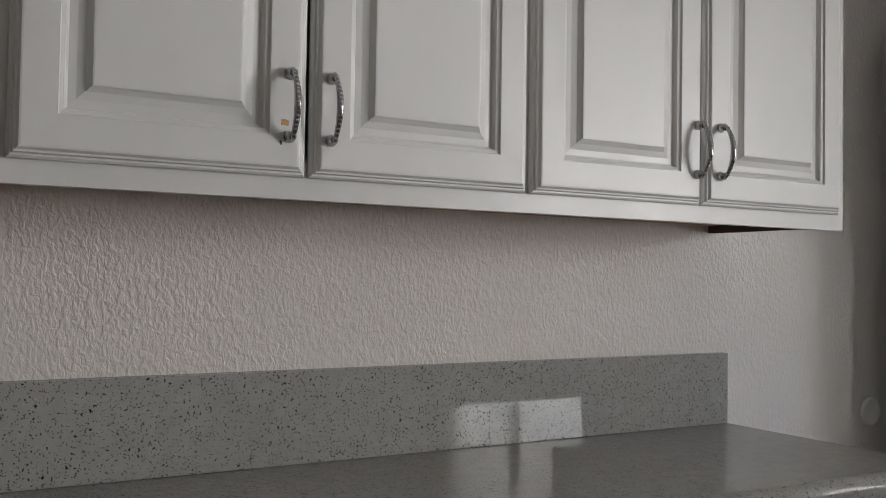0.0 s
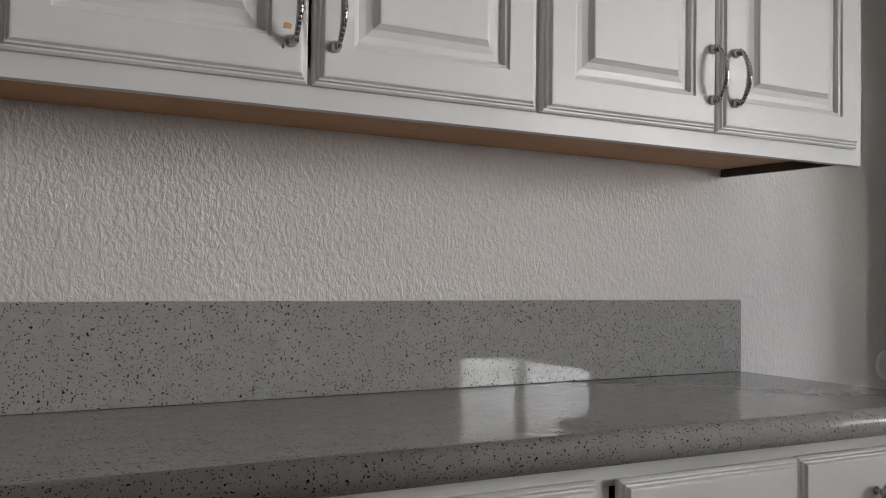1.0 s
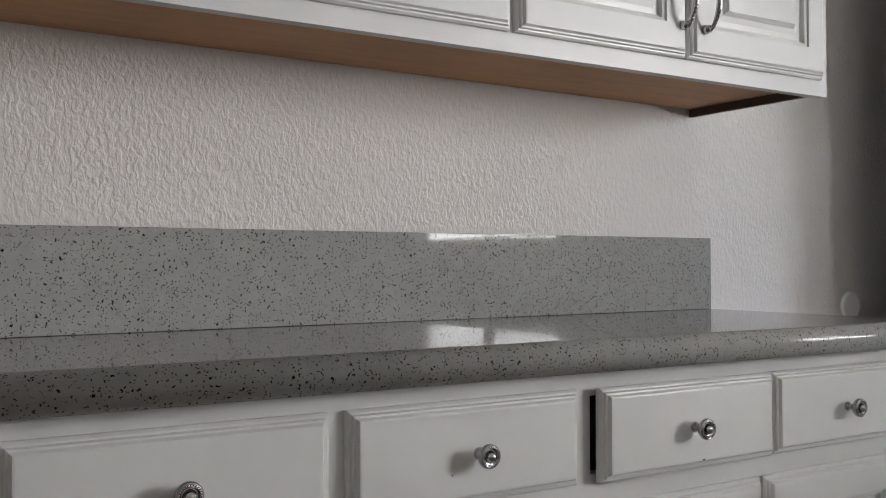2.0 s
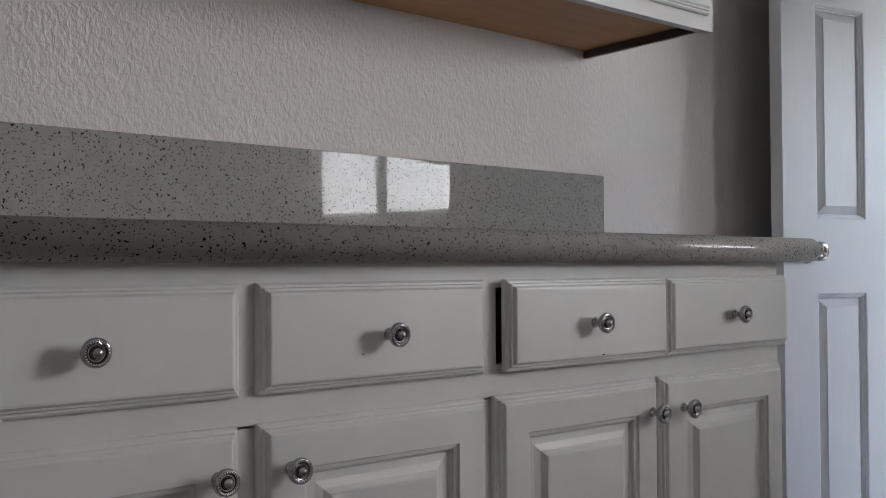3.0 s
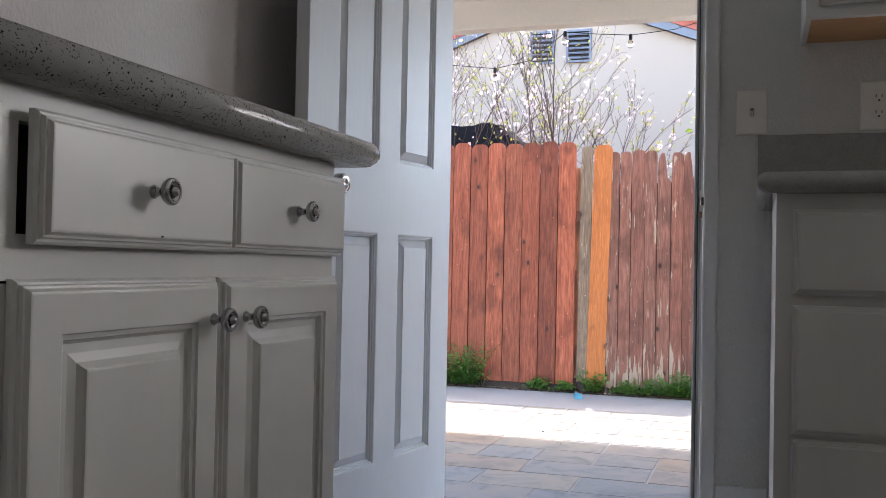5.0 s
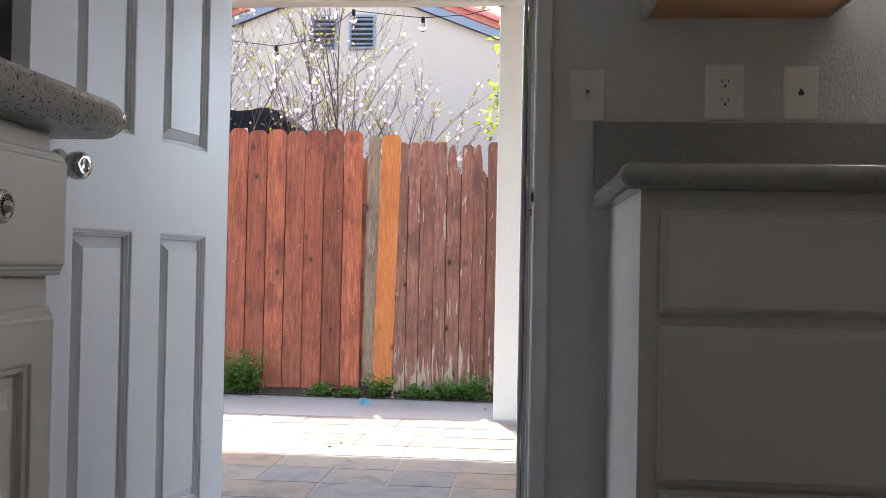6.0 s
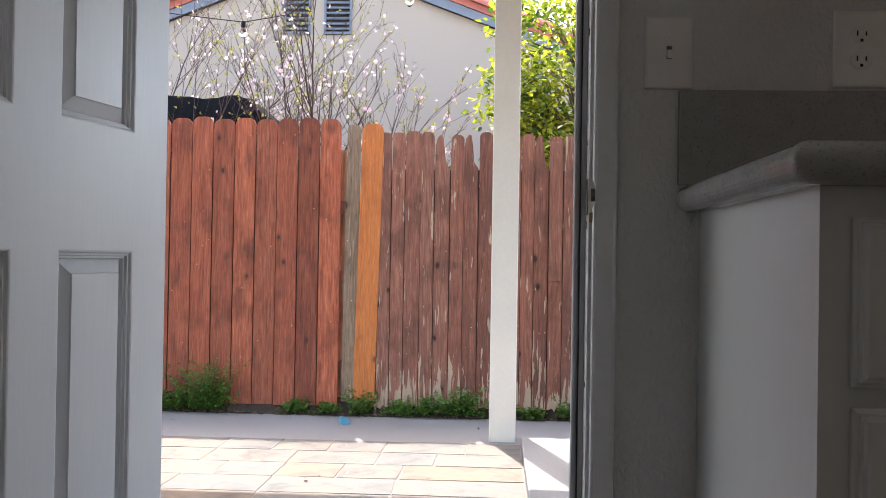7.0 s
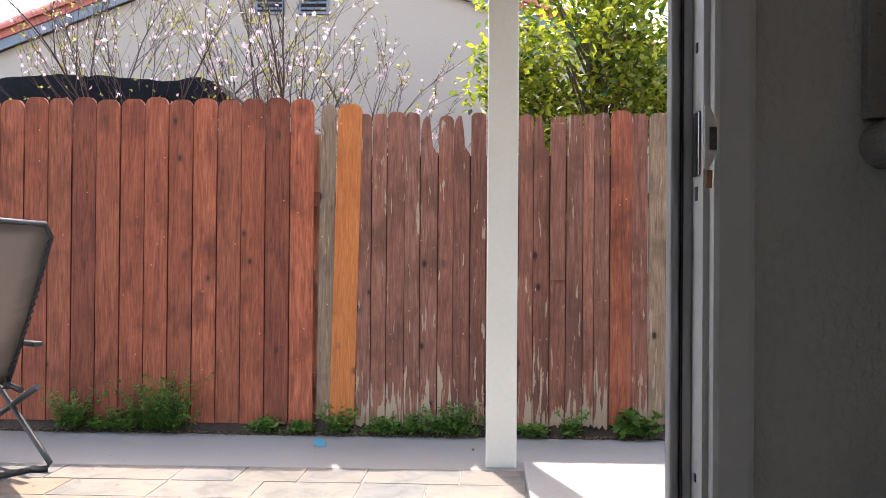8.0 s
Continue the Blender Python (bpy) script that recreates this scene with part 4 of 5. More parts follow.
# ---- trees ----
def flowering_tree(name, base, seed, stems, label):
    """Long whips from a low fork, each with side whips and short spurs. stems: sideways and upward lean, length, thickness."""
    rnd = random.Random(seed)
    wood, bloom, bud = bmesh.new(), bmesh.new(), bmesh.new()

    def spin(p):
        return Matrix.Translation(p) @ Euler([rnd.uniform(0, 6.3) for _ in range(3)]).to_matrix().to_4x4()

    def flower(p):
        m, r = spin(p), rnd.uniform(0.013, 0.023)
        c = bloom.verts.new(m @ Vector((0, 0, -0.3 * r)))
        ring = [bloom.verts.new(m @ Vector((r * (1 if q % 2 else 0.6) * math.cos(q * math.pi / 5), r * (1 if q % 2 else 0.6) * math.sin(q * math.pi / 5), 0.25 * r * (q % 2)))) for q in range(10)]
        for q in range(10):
            bloom.faces.new((c, ring[q], ring[(q + 1) % 10]))

    def leaves(p):
        for _ in range(3):
            m, r = spin(p), rnd.uniform(0.016, 0.032)
            bud.faces.new([bud.verts.new(m @ Vector(c)) for c in ((0, 0, 0), (0.35 * r, 0.5 * r, 0.1 * r), (0, r, 0), (-0.35 * r, 0.5 * r, 0.1 * r))])

    def dress(p, share):
        k = rnd.random()
        if k < 0.10 * share:
            for _ in range(rnd.choice((1, 1, 2))):
                flower(p + Vector([rnd.gauss(0, 0.012) for _ in range(3)]))
        elif k < 0.25 * share:
            leaves(p)

    def whip(p, d, length, r, level):
        n = max(4, round(length / 0.09))
        pts, radii = [p.copy()], [r]
        bend = Vector((rnd.uniform(-1, 1), rnd.uniform(-1, 1), 0.5)) * 0.05
        for i in range(n):
            d = (d + bend + Vector((rnd.uniform(-1, 1), rnd.uniform(-1, 1), rnd.uniform(-1, 1))) * 0.09).normalized()
            p = p + d * length / n
            f = (i + 1) / n
            pts.append(p.copy())
            radii.append(max(0.0014, r * (1 - 0.8 * f)))
            side = Vector((rnd.uniform(-1, 1), rnd.uniform(-1, 1), rnd.uniform(-0.2, 0.5)))
            if level < 2 and f > 0.15 and rnd.random() < (0.75, 0.40)[level]:
                whip(p.copy(), (d + side * 0.6).normalized(), length * rnd.uniform(0.28, 0.55) * (1.15 - 0.5 * f), max(0.0022, radii[-1] * 0.62), level + 1)
            if level and rnd.random() < 0.45:
                e = p + (d * 0.5 + side).normalized() * rnd.uniform(0.02, 0.07)
                tube(wood, [p, e], [0.0018, 0.0012], 4)
                dress(e, 1.3)
            elif level:
                dress(p, 1.0)
        tube(wood, pts, radii, 6 if level < 1 else 4)

    fork = Vector((0.0, 0.0, 1.45))
    tube(wood, [(0, 0, 0), (0.03, 0.02, 0.7), tuple(fork)], [0.045, 0.038, 0.026], 8)
    for dy, dz, length, r in stems:
        whip(fork - Vector((0, 0, rnd.uniform(0, 0.2))), Vector((rnd.uniform(-0.25, 0.25), dy, dz)).normalized(), length, r, 0)
    tree = thing(name, pose(*base), label, "tree")
    part("trunk", wood, BARK, tree, "thin dark bare branches")
    tagged(part("blossom", bloom, BLOOM, tree, "pale pink blossoms"), kind="stuff")
    tagged(part("foliage", bud, BUD, tree, "sparse yellow green young leaves"), kind="stuff")
    return tree


flowering_tree("flowering_tree", (8.75, 2.32, -0.33), 4, [(0.16, 1.0, 2.3, 0.010), (-0.22, 1.0, 1.9, 0.012), (0.45, 1.0, 2.1, 0.009), (0.02, 1.0, 1.6, 0.010), (-0.42, 0.9, 1.2, 0.010), (0.75, 0.9, 1.7, 0.010), (0.28, 1.0, 1.7, 0.009), (-0.1, 1.0, 1.3, 0.009)], "bare fruit tree with pale pink blossom behind the fence")
flowering_tree("flowering_tree", (8.95, 3.50, -0.33), 9, [(0.1, 1.0, 2.2, 0.012), (-0.3, 1.0, 2.1, 0.012), (0.5, 1.0, 2.1, 0.012), (1.0, 0.9, 2.0, 0.011), (-0.65, 0.9, 1.7, 0.011), (0.3, 1.0, 2.0, 0.010), (0.75, 0.8, 1.9, 0.010), (-0.12, 1.0, 2.0, 0.010), (-0.45, 1.0, 1.8, 0.009), (1.3, 0.8, 1.7, 0.010)], "bare spreading fruit tree in blossom behind the fence")
flowering_tree("flowering_tree", (8.55, 1.74, -0.33), 15, [(-0.62, 0.75, 0.95, 0.010), (-0.35, 0.8, 0.95, 0.009), (-0.05, 1.0, 1.35, 0.009), (0.15, 1.0, 1.0, 0.008), (-0.18, 1.0, 0.9, 0.008), (0.3, 0.8, 0.8, 0.008), (-0.5, 0.6, 0.8, 0.007), (-0.25, 0.9, 1.1, 0.007), (0.05, 0.9, 1.0, 0.007), (0.2, 0.7, 0.8, 0.006), (-0.75, 0.55, 0.7, 0.007)], "small bare fruit tree in bud behind the fence")


def leafy_tree(base, seed, label):
    rnd = random.Random(seed)
    tree = thing("citrus_tree", pose(*base), label, "tree")
    wood = bmesh.new()
    tube(wood, [(0, 0, 0), (0.03, -0.02, 0.9), (0.0, 0.03, 1.6), (0.02, 0.0, 2.4)], [0.06, 0.05, 0.04, 0.02], 8)
    leaf = bmesh.new()
    clumps = []
    for _ in range(64):
        a, q = rnd.uniform(0, 6.283), rnd.uniform(-1, 1)
        k = rnd.uniform(0.35, 1.0)
        s = math.sqrt(1 - q * q)
        c = Vector((0.62 * k * s * math.cos(a), 0.86 * k * s * math.sin(a), 2.62 + 0.86 * k * q))
        clumps.append(c)
        tube(wood, [(0, 0, max(0.9, c.z - 0.7)), tuple(c * 0.55 + Vector((0, 0, c.z * 0.42))), tuple(c)], [0.012, 0.008, 0.003], 5)
    clumps += [Vector((rnd.uniform(-0.45, 0.35), rnd.uniform(-0.75, 0.7), rnd.uniform(1.85, 2.3))) for _ in range(20)]
    for dy, dz in ((0.75, 2.55), (0.80, 2.9), (-0.65, 3.55), (-0.75, 3.2), (0.74, 1.95)):
        tube(wood, [(0, 0, dz - 0.6), (0.0, dy * 0.6, dz - 0.2), (0, dy * 1.12, dz)], [0.012, 0.008, 0.003], 5)
        clumps += [Vector((0, dy * f, dz - 0.25 * (1 - f))) for f in (0.8, 1.0, 1.1)]
    for n, c in enumerate(clumps):
        full = n < 84
        for _ in range(100 if full else 6):
            g = Vector((rnd.gauss(0, 1), rnd.gauss(0, 1), rnd.gauss(0, 1))) * (0.105 if full else 0.05)
            m = Matrix.Translation(c + g) @ Euler((rnd.uniform(-1.2, 0.9), rnd.uniform(-0.7, 0.7), rnd.uniform(0, 6.283))).to_matrix().to_4x4()
            L = rnd.uniform(0.045, 0.08)
            W = L * rnd.uniform(0.26, 0.36)
            v = [leaf.verts.new(m @ Vector(p)) for p in ((0, 0, 0), (W, 0.45 * L, 0.22 * W), (0.55 * W, 0.82 * L, 0.1 * W), (0, L, -0.1 * L), (-0.55 * W, 0.82 * L, 0.1 * W), (-W, 0.45 * L, 0.22 * W), (0, 0.5 * L, -0.1 * W))]
            for i in range(6):
                leaf.faces.new((v[6], v[i], v[(i + 1) % 6]))
    part("trunk", wood, BARK2, tree)
    tagged(part("crown", leaf, LEAF, tree, "dense glossy green and yellow leaves"), kind="stuff")


leafy_tree((8.75, 0.12, -0.33), 3, "leafy green citrus tree rising behind the fence")

# ---- covered thing behind the fence ----
cov = thing("covered_canopy", pose(9.45, 3.70, -0.15), "black plastic cover draped over a frame behind the fence", "tarp")
bm = bmesh.new()
rnd = random.Random(5)
NX, NY = 8, 40
grid = []
for i in range(NX + 1):
    row = []
    for j in range(NY + 1):
        x, y = -0.35 + 0.7 * i / NX, -0.95 + 2.3 * j / NY
        edge = min(1.0, (y + 0.95) / 0.24)
        z = 2.27 - 0.20 * (1 - edge) + 0.018 * math.sin(4.3 * y) + 0.030 * noise.noise(Vector((5 * x, 4 * y, 0))) + 0.014 * noise.noise(Vector((14 * x, 13 * y, 5))) - 0.10 * abs(x) ** 2
        row.append(bm.verts.new((x, y, z)))
    grid.append(row)
for i in range(NX):
    for j in range(NY):
        bm.faces.new((grid[i][j], grid[i + 1][j], grid[i + 1][j + 1], grid[i][j + 1])).smooth = True


def skirt(top, push):
    """Hangs cloth from a row of points in folds that deepen towards the hem."""
    last = top
    for k in range(1, 7):
        f = k / 6
        row = [bm.verts.new(v.co + push(v.co) * f * (0.05 + 0.05 * math.sin(19 * (v.co.x + v.co.y) + 2 * math.sin(5 * v.co.y))) - Vector((0, 0, (v.co.z - 0.45) * f))) for v in top]
        for a, b, c, d in zip(last, last[1:], row[1:], row):
            bm.faces.new((a, b, c, d)).smooth = True
        last = row


skirt(grid[0], lambda c: Vector((-1, 0, 0)))
skirt(grid[-1], lambda c: Vector((1, 0, 0)))
skirt([r[0] for r in grid], lambda c: Vector((0, -1, 0)))
skirt([r[-1] for r in grid], lambda c: Vector((0, 1, 0)))
part("cover", bm, TARP, cov)
for x in (-0.3, 0.3):
    for y in (-0.85, 1.25):
        bm = bmesh.new()
        tube(bm, [(x, y, 0), (x, y, 2.05)], 0.02, 8)
        part("leg", bm, TUBE, cov)

stake = thing("garden_stake", pose(8.70, 2.68, -0.15), "thin grey garden stake with a white cap behind the fence", "stake")
bm = bmesh.new()
tube(bm, [(0, 0, 0), (0, 0.01, 1.1), (0, 0, 2.16)], 0.007, 8)
part("pole", bm, BARK2, stake)
part("cap", boxes((-0.018, 0.018, -0.027, 0.027, 2.15, 2.185), bevel=0.006), PLATE, stake, "white plastic cap")

# ---- reclining chair on the patio ----
chair = thing("reclining_chair", Matrix.Translation((6.40, 3.29, GROUND)) @ pose(0, 0, 0, 0, 0, -32), "folding recliner with taupe mesh sling and dark steel frame", "chair")
CW = 0.27
bm = bmesh.new()
NB = 14
prev = None
for k in range(NB + 1):
    f = k / NB
    y, z = 0.15 - 0.37 * f - 0.03 * math.sin(math.pi * f), 0.40 + 0.78 * f
    row = [bm.verts.new((x, y - 0.025 * (1 - (x / CW) ** 2), z)) for x in (-CW + 0.02, -0.12, 0, 0.12, CW - 0.02)]
    if prev:
        for i in range(4):
            bm.faces.new((prev[i], prev[i + 1], row[i + 1], row[i])).smooth = True
    prev = row
bmesh.ops.solidify(bm, geom=list(bm.faces), thickness=0.004)
part("backrest", bm, SLING, chair, "taupe woven mesh sling")
bm = bmesh.new()
prev = None
for k in range(9):
    f = k / 8
    y, z = 0.03 + 0.52 * f, 0.40 - 0.06 * math.sin(math.pi * f) + 0.07 * f
    row = [bm.verts.new((x, y, z)) for x in (-CW + 0.02, 0, CW - 0.02)]
    if prev:
        for i in range(2):
            bm.faces.new((prev[i], prev[i + 1], row[i + 1], row[i])).smooth = True
    prev = row
bmesh.ops.solidify(bm, geom=list(bm.faces), thickness=0.004)
part("seat", bm, SLING, chair)
bm = bmesh.new()
tube(bm, [(-CW, 0.16, 0.38), (-CW, -0.025, 0.75), (-CW, -0.205, 1.13), (-CW + 0.04, -0.222, 1.185), (0, -0.226, 1.195), (CW - 0.04, -0.222, 1.185), (CW, -0.205, 1.13), (CW, -0.025, 0.75), (CW, 0.16, 0.38)], 0.0155, 8)
part("back_frame", bm, TUBE, chair)
for s in (-1, 1):
    bm = bmesh.new()
    tube(bm, [(s * CW, 0.03, 0.38), (s * CW, 0.58, 0.47)], 0.0155, 8)
    part("seat_rail", bm, TUBE, chair)
    bm = bmesh.new()
    tube(bm, [(s * (CW + 0.03), 0.50, 0.62), (s * (CW + 0.03), 0.30, 0.40), (s * (CW + 0.03), -0.10, 0.10), (s * (CW + 0.03), -0.17, 0.045), (s * (CW + 0.02), -0.16, 0.016), (s * (CW - 0.03), -0.10, 0.0125)], 0.0155, 8)
    part("leg", bm, TUBE, chair)
    bm = bmesh.new()
    tube(bm, [(s * (CW + 0.03), -0.06, 0.40), (s * (CW + 0.03), 0.30, 0.22), (s * (CW + 0.03), 0.52, 0.03), (s * (CW - 0.02), 0.55, 0.0125)], 0.0155, 8)
    part("leg", bm, TUBE, chair)
    part("armrest", boxes((s * (CW + 0.03) - 0.025, s * (CW + 0.03) + 0.025, -0.065, 0.34, 0.595, 0.62), bevel=0.006), TUBE, chair)
    bm = bmesh.new()
    tube(bm, [(s * (CW + 0.03), 0.20, 0.60), (s * (CW + 0.02), 0.20, 0.45), (s * (CW + 0.015), 0.16, 0.395)], 0.010, 8)
    part("arm_strut", bm, TUBE, chair)
    lace = bmesh.new()
    zig = []
    for k in range(41):
        f = k / 40
        zig.append((s * (CW - (0.024 if k % 2 else 0.004)), 0.14 - 0.345 * f - 0.03 * math.sin(math.pi * f) - 0.012, 0.42 + 0.70 * f))
    tube(lace, zig, 0.005, 4)
    part("lacing", lace, RUBBER, chair)
bm = bmesh.new()
tube(bm, [(-CW, -0.10, 0.0125), (CW, -0.10, 0.0125)], 0.0155, 8)
part("ground_bar", bm, TUBE, chair)
bm = bmesh.new()
tube(bm, [(-CW, 0.55, 0.0125), (CW, 0.55, 0.0125)], 0.0155, 8)
part("ground_bar", bm, TUBE, chair)

# ---- small things on the ground ----
scrap = thing("foam_scrap", pose(7.30, 1.81, GROUND, 0, 0, 20), "small faded blue foam scrap on the concrete", "litter")
bm = bmesh.new()
vs = [bm.verts.new(c) for c in ((-0.05, -0.03, 0), (0.05, -0.03, 0), (0.045, 0.035, 0), (-0.05, 0.03, 0), (-0.03, -0.02, 0.035), (0.035, -0.015, 0.015), (0.03, 0.025, 0.045), (-0.035, 0.02, 0.05))]
for f in ((0, 1, 2, 3), (4, 5, 6, 7), (0, 1, 5, 4), (1, 2, 6, 5), (2, 3, 7, 6), (3, 0, 4, 7)):
    bm.faces.new([vs[i] for i in f])
bmesh.ops.bevel(bm, geom=list(bm.edges), offset=0.004, segments=2, affect="EDGES")
part("scrap", bm, BLUE, scrap)


def weed(y, width, height, count, seed, label, broad=False, x=7.603):
    rnd = random.Random(seed)
    e = thing("weed_clump", pose(x, y, -0.248), label, "weed", "weeds along the fence")
    bm = bmesh.new()
    for _ in range(count):
        b0 = Vector((rnd.uniform(-0.05, 0.03), rnd.gauss(0, width * 0.28), 0))
        h = height * rnd.uniform(0.2, 1.05) * max(0.25, 1 - (abs(b0.y) / width) ** 1.5)
        lean = Vector((rnd.uniform(-0.5, 0.1), rnd.uniform(-0.9, 0.9), 1)) * h
        tube(bm, [b0, b0 + lean * 0.5, b0 + lean], [0.002, 0.0015, 0.0008], 3)
        for k in range(3 if broad else 9):
            p = b0 + lean * rnd.uniform(0.2, 1.0)
            m = Matrix.Translation(p) @ Euler((rnd.uniform(-0.6, 0.9), rnd.uniform(-0.6, 0.6), rnd.uniform(0, 6.283))).to_matrix().to_4x4()
            L = rnd.uniform(0.05, 0.085) if broad else rnd.uniform(0.018, 0.042)
            W = L * (0.48 if broad else 0.28)
            v = [bm.verts.new(m @ Vector(c)) for c in ((0, 0, 0), (W, 0.5 * L, 0.2 * W), (0, L, -0.1 * L), (-W, 0.5 * L, 0.2 * W))]
            bm.faces.new((v[0], v[1], v[2])), bm.faces.new((v[0], v[2], v[3]))
    tagged(part("leaves", bm, WEED, e), kind="stuff")


weed(2.80, 0.24, 0.36, 130, 1, "bushy green weed clump at the fence foot")
weed(3.32, 0.11, 0.25, 60, 2, "upright green weed clump at the fence foot")
weed(3.02, 0.14, 0.14, 50, 12, "low green weeds at the fence foot")
weed(2.18, 0.16, 0.09, 40, 3, "low green weeds at the fence foot")
weed(1.75, 0.12, 0.16, 40, 4, "thin green grass tuft at the fence foot")
weed(1.50, 0.16, 0.10, 45, 5, "low green weeds at the fence foot")
weed(1.10, 0.20, 0.20, 100, 6, "bushy green weed clump at the fence foot")
weed(0.62, 0.14, 0.08, 35, 7, "low green weeds at the fence foot")
weed(0.40, 0.07, 0.16, 25, 8, "small green weed at the fence foot")
weed(0.03, 0.17, 0.18, 36, 10, "broad-leaved green weed at the fence foot", True)
weed(1.96, 0.14, 0.07, 36, 18, "low green weeds at the fence foot")
weed(3.15, 0.12, 0.08, 36, 19, "low green weeds at the fence foot")
weed(0.82, 0.10, 0.10, 30, 20, "low green weeds at the fence foot")
weed(1.30, 0.14, 0.14, 40, 14, "thin green grass tuft at the fence foot")

# ---- fence: rails, then picket by picket ----
FX = 7.636
fence = thing("fence", pose(FX, 1.9, -0.25), "dog-eared wooden picket fence, part red stained, part weathered", "fence")
for z in (0.25, 0.85, 1.32):
    part("rail", boxes((0.025, 0.06, -5.9, 4.6, z, z + 0.085)), OLDRED, fence)
for y in (-5.5, -3.1, -0.015, 2.3, 4.4):
    part("fence_post", boxes((0.061, 0.15, y - 0.045, y + 0.045, -0.1, 1.75)), GREYWOOD, fence)


def picket_mesh(name, width, high, material, seed, ragged=0.0, notch=False):
    """A board with clipped, slightly rounded top corners; front at x 0, width along y, foot at z 0."""
    rnd = random.Random(seed)
    h, c = width / 2, min(0.040, width * 0.31)
    top = [(h, high - c), (h - 0.25 * c, high - 0.45 * c), (h - 0.75 * c, high - 0.06 * c), (h - 1.15 * c, high), (-h + 1.15 * c, high), (-h + 0.75 * c, high - 0.06 * c), (-h + 0.25 * c, high - 0.45 * c), (-h, high - c)]
    if notch:
        top = [(h, high - 0.09), (h - 0.012, high - 0.03), (h - 0.03, high - 0.005), (0.0, high - 0.012), (-0.012, high - 0.10), (-0.02, high - 0.19), (-h, high - 0.23)]
    foot = [(-h, 0.0)] + [(-h + width * k / 5, rnd.uniform(-0.5, 1.0) * ragged) for k in range(1, 5)] + [(h, 0.0)]
    ring = top + foot
    bm = bmesh.new()
    a, b = [bm.verts.new((0.0, y, z)) for y, z in ring], [bm.verts.new((0.019, y, z)) for y, z in ring]
    bm.faces.new(a), bm.faces.new(b)
    for i in range(len(ring)):
        bm.faces.new((a[i], a[(i + 1) % len(ring)], b[(i + 1) % len(ring)], b[i]))
    return solid(name, bm, material)


RED = [picket_mesh("picket", 0.1385, 1.910 + 0.005 * k, REDWOOD, k) for k in range(4)]
rnd = random.Random(21)


def put_picket(mesh, y, foot, lean=0.0, x=0.0):
    p = part("picket", mesh, None, fence)
    p.matrix_basis = Matrix.Translation((x + rnd.uniform(-0.002, 0.002), y - 1.9, foot + 0.25)) @ pose(0, 0, 0, lean, rnd.uniform(-0.15, 0.15), rnd.uniform(-0.6, 0.6))


for k in range(31):
    put_picket(RED[rnd.randrange(4)], 1.914 + 0.0725 + 0.1455 * k, -0.212 - 0.006 * rnd.random(), rnd.uniform(-0.12, 0.12))
# strips added behind the picket gaps, their dark colour is the gaps' shade
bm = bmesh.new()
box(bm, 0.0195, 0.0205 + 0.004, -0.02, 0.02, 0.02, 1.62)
GAP_SHADE = solid("batten", bm, STAIN_SHADE)
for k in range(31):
    part("batten", GAP_SHADE, None, fence).location = (0, 1.914 + 0.1455 * (k + 1) - 1.9, 0.06)
put_picket(picket_mesh("picket", 0.088, 1.85, GREYWOOD, 31), 1.848, -0.185, 0.55, 0.004)
put_picket(picket_mesh("picket", 0.143, 1.885, NEWPINE, 32), 1.742, -0.215, 1.25, -0.004)
OLD_EDGES = [1.660, 1.575, 1.485, 1.379, 1.286, 1.183, 1.093, 0.994, 0.902, 0.805, 0.712, 0.625, 0.530, 0.435, 0.337, 0.271, 0.180]
for k, (y1, y0) in enumerate(zip(OLD_EDGES, OLD_EDGES[1:])):
    m = picket_mesh("picket", y1 - y0 - 0.005, 1.824 + rnd.uniform(-0.015, 0.015), OLDRED, 40 + k, 0.022, k in (4, 6, 11))
    # added dark strip behind the gap, shade in its colour
    part("batten", GAP_SHADE, None, fence).location = (0, y0 - 1.9, 0.0)
    put_picket(m, (y0 + y1) / 2, -0.212 + rnd.uniform(-0.01, 0.01), rnd.uniform(-0.1, 0.1))
put_picket(picket_mesh("picket", 0.122, 1.83, REDWOOD, 61), 0.117, -0.195, 0.1)
put_picket(picket_mesh("picket", 0.090, 1.80, OLDRED, 62, 0.02), 0.006, -0.185, -0.1)
put_picket(picket_mesh("picket", 0.122, 1.81, GREYWOOD, 63, 0.02), -0.104, -0.19, 0.1)
for k in range(20):
    put_picket(picket_mesh("picket", 0.118, 1.80 + 0.01 * (k % 3), OLDRED, 70 + k, 0.02), -0.228 - 0.123 * k, -0.19, rnd.uniform(-0.2, 0.2))

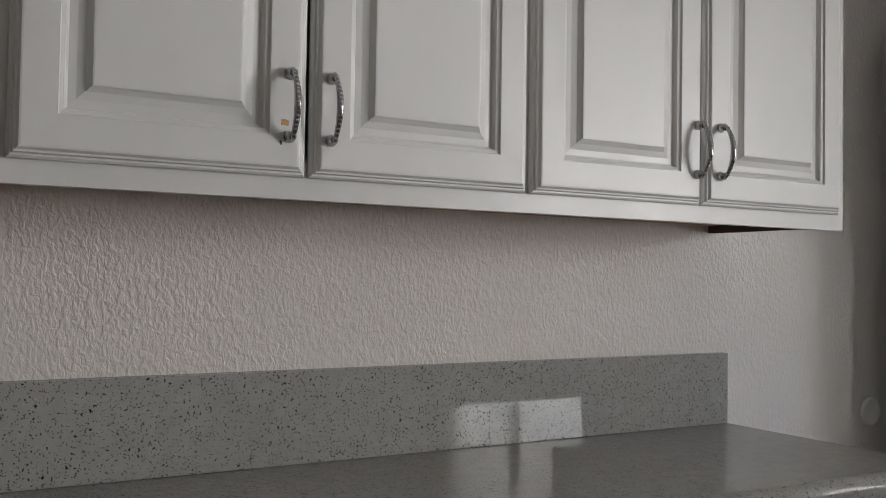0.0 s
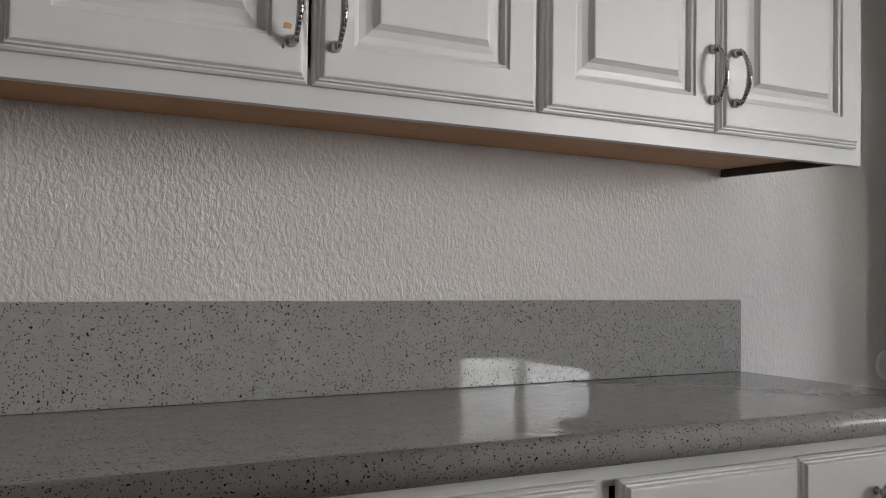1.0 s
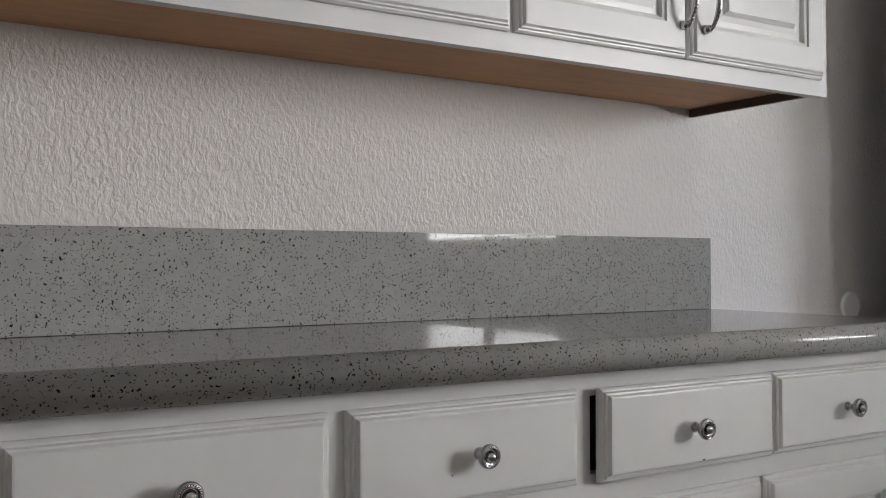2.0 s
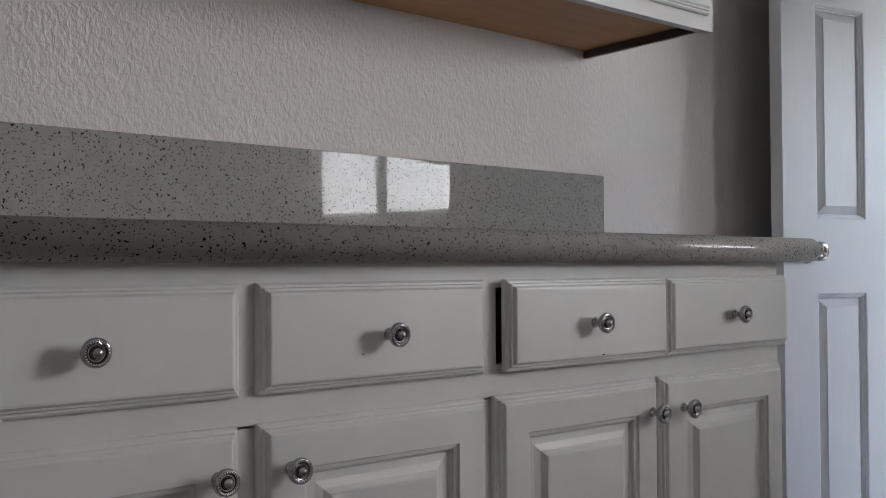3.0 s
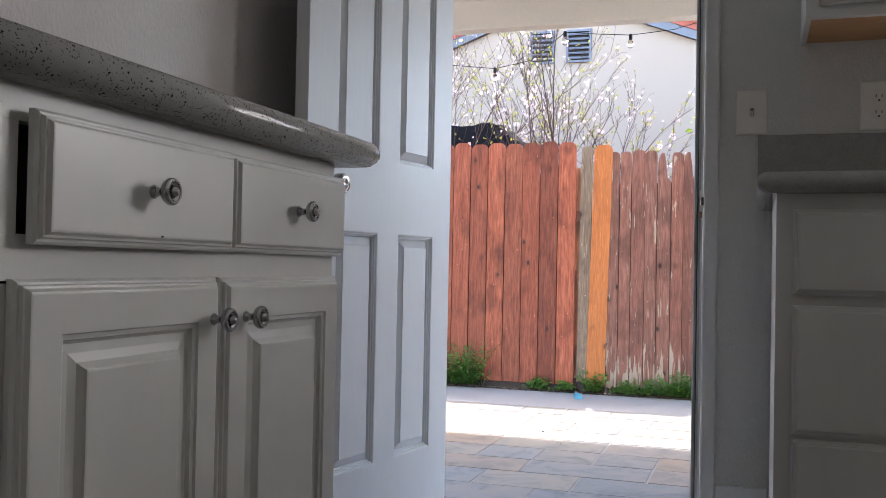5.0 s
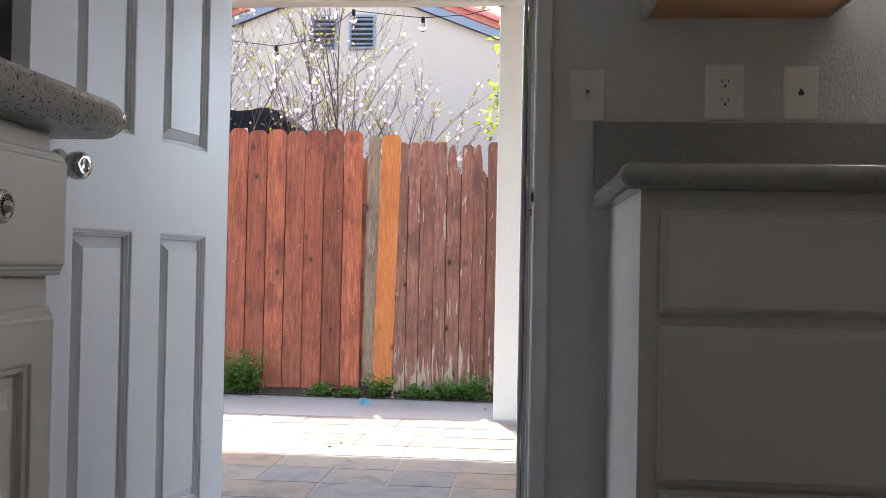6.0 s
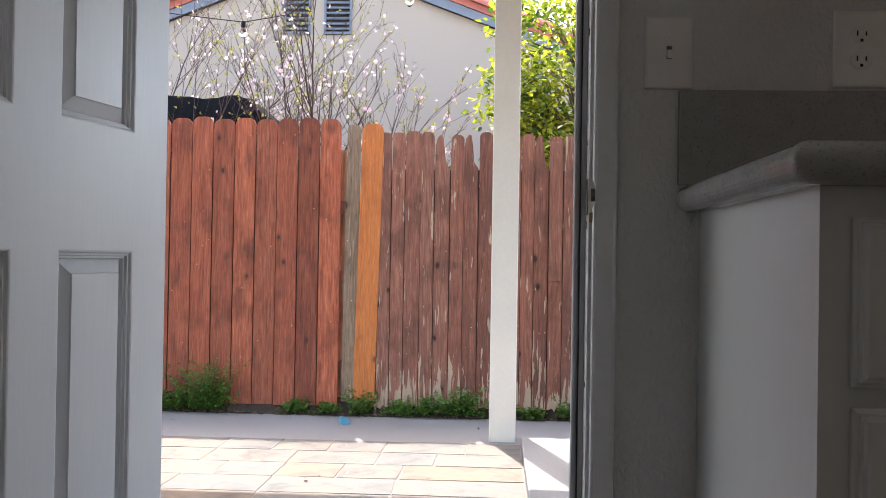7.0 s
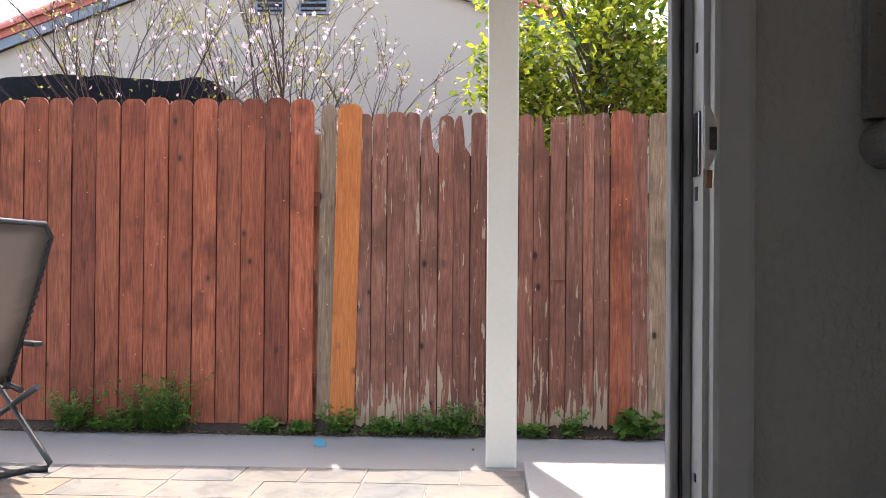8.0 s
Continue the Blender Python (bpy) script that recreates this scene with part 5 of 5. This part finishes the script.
bm = bmesh.new()
box(bm, 0.0, 0.014, -0.043, 0.043, 0.0, 0.92)
bmesh.ops.bevel(bm, geom=list(bm.edges), offset=0.003, segments=1, affect="EDGES")
part("patch_board", solid("patch_board", bm, OLDPLAIN), None, fence, "short brown board nailed over a split picket").location = (-0.0165, 0.483 - 1.9, 0.64 + 0.25)

# ---- dry bits on the paving ----
rnd = random.Random(29)
bits = bmesh.new()
for k in range(60):
    c = Vector((rnd.uniform(5.2, 7.3), rnd.uniform(0.9, 3.6), GROUND + 0.004))
    m = Matrix.Translation(c) @ Euler((rnd.uniform(-0.3, 0.3), rnd.uniform(-0.3, 0.3), rnd.uniform(0, 6.3))).to_matrix().to_4x4()
    L = rnd.uniform(0.006, 0.022)
    v = [bits.verts.new(m @ Vector(p)) for p in ((-L, 0, 0), (0, -0.4 * L, 0.1 * L), (L, 0, 0.15 * L), (0, 0.4 * L, 0.1 * L))]
    bits.faces.new(v)
tagged(part("dry_leaf_bits", bits, LITTER), "scattered dry leaf bits on the patio paving", "debris", kind="stuff")


# ---- slate pieces of the patio ----
def slate_mesh(w, d, seed):
    rnd = random.Random(seed)
    bm = bmesh.new()
    j = [rnd.uniform(-0.004, 0.004) for _ in range(8)]
    low = [(-d / 2, -w / 2), (d / 2, -w / 2), (d / 2, w / 2), (-d / 2, w / 2)]
    a = [bm.verts.new((x + j[2 * i], y + j[2 * i + 1], -0.006)) for i, (x, y) in enumerate(low)]
    b = [bm.verts.new((v.co.x * 0.985, v.co.y * 0.985, rnd.uniform(-0.001, 0.002))) for v in a]
    for i in range(4):
        bm.faces.new((a[i], a[(i + 1) % 4], b[(i + 1) % 4], b[i]))
    bm.faces.new(b)
    return solid("tile", bm, SLATE)


SIZES = [[slate_mesh(w, 0.296, 10 * n + s) for s in range(3)] for n, w in enumerate((0.296, 0.446, 0.596))]
rnd = random.Random(8)
for row in range(12):
    y = 0.72
    x = 6.752 - 0.15 - 0.30 * row
    if x < 3.25:
        break
    while y < 5.6:
        n = rnd.randrange(3)
        w = (0.30, 0.45, 0.60)[n]
        o = part("tile", SIZES[n][rnd.randrange(3)], None, patio)
        o.location = (x, y + w / 2, GROUND)
        y += w
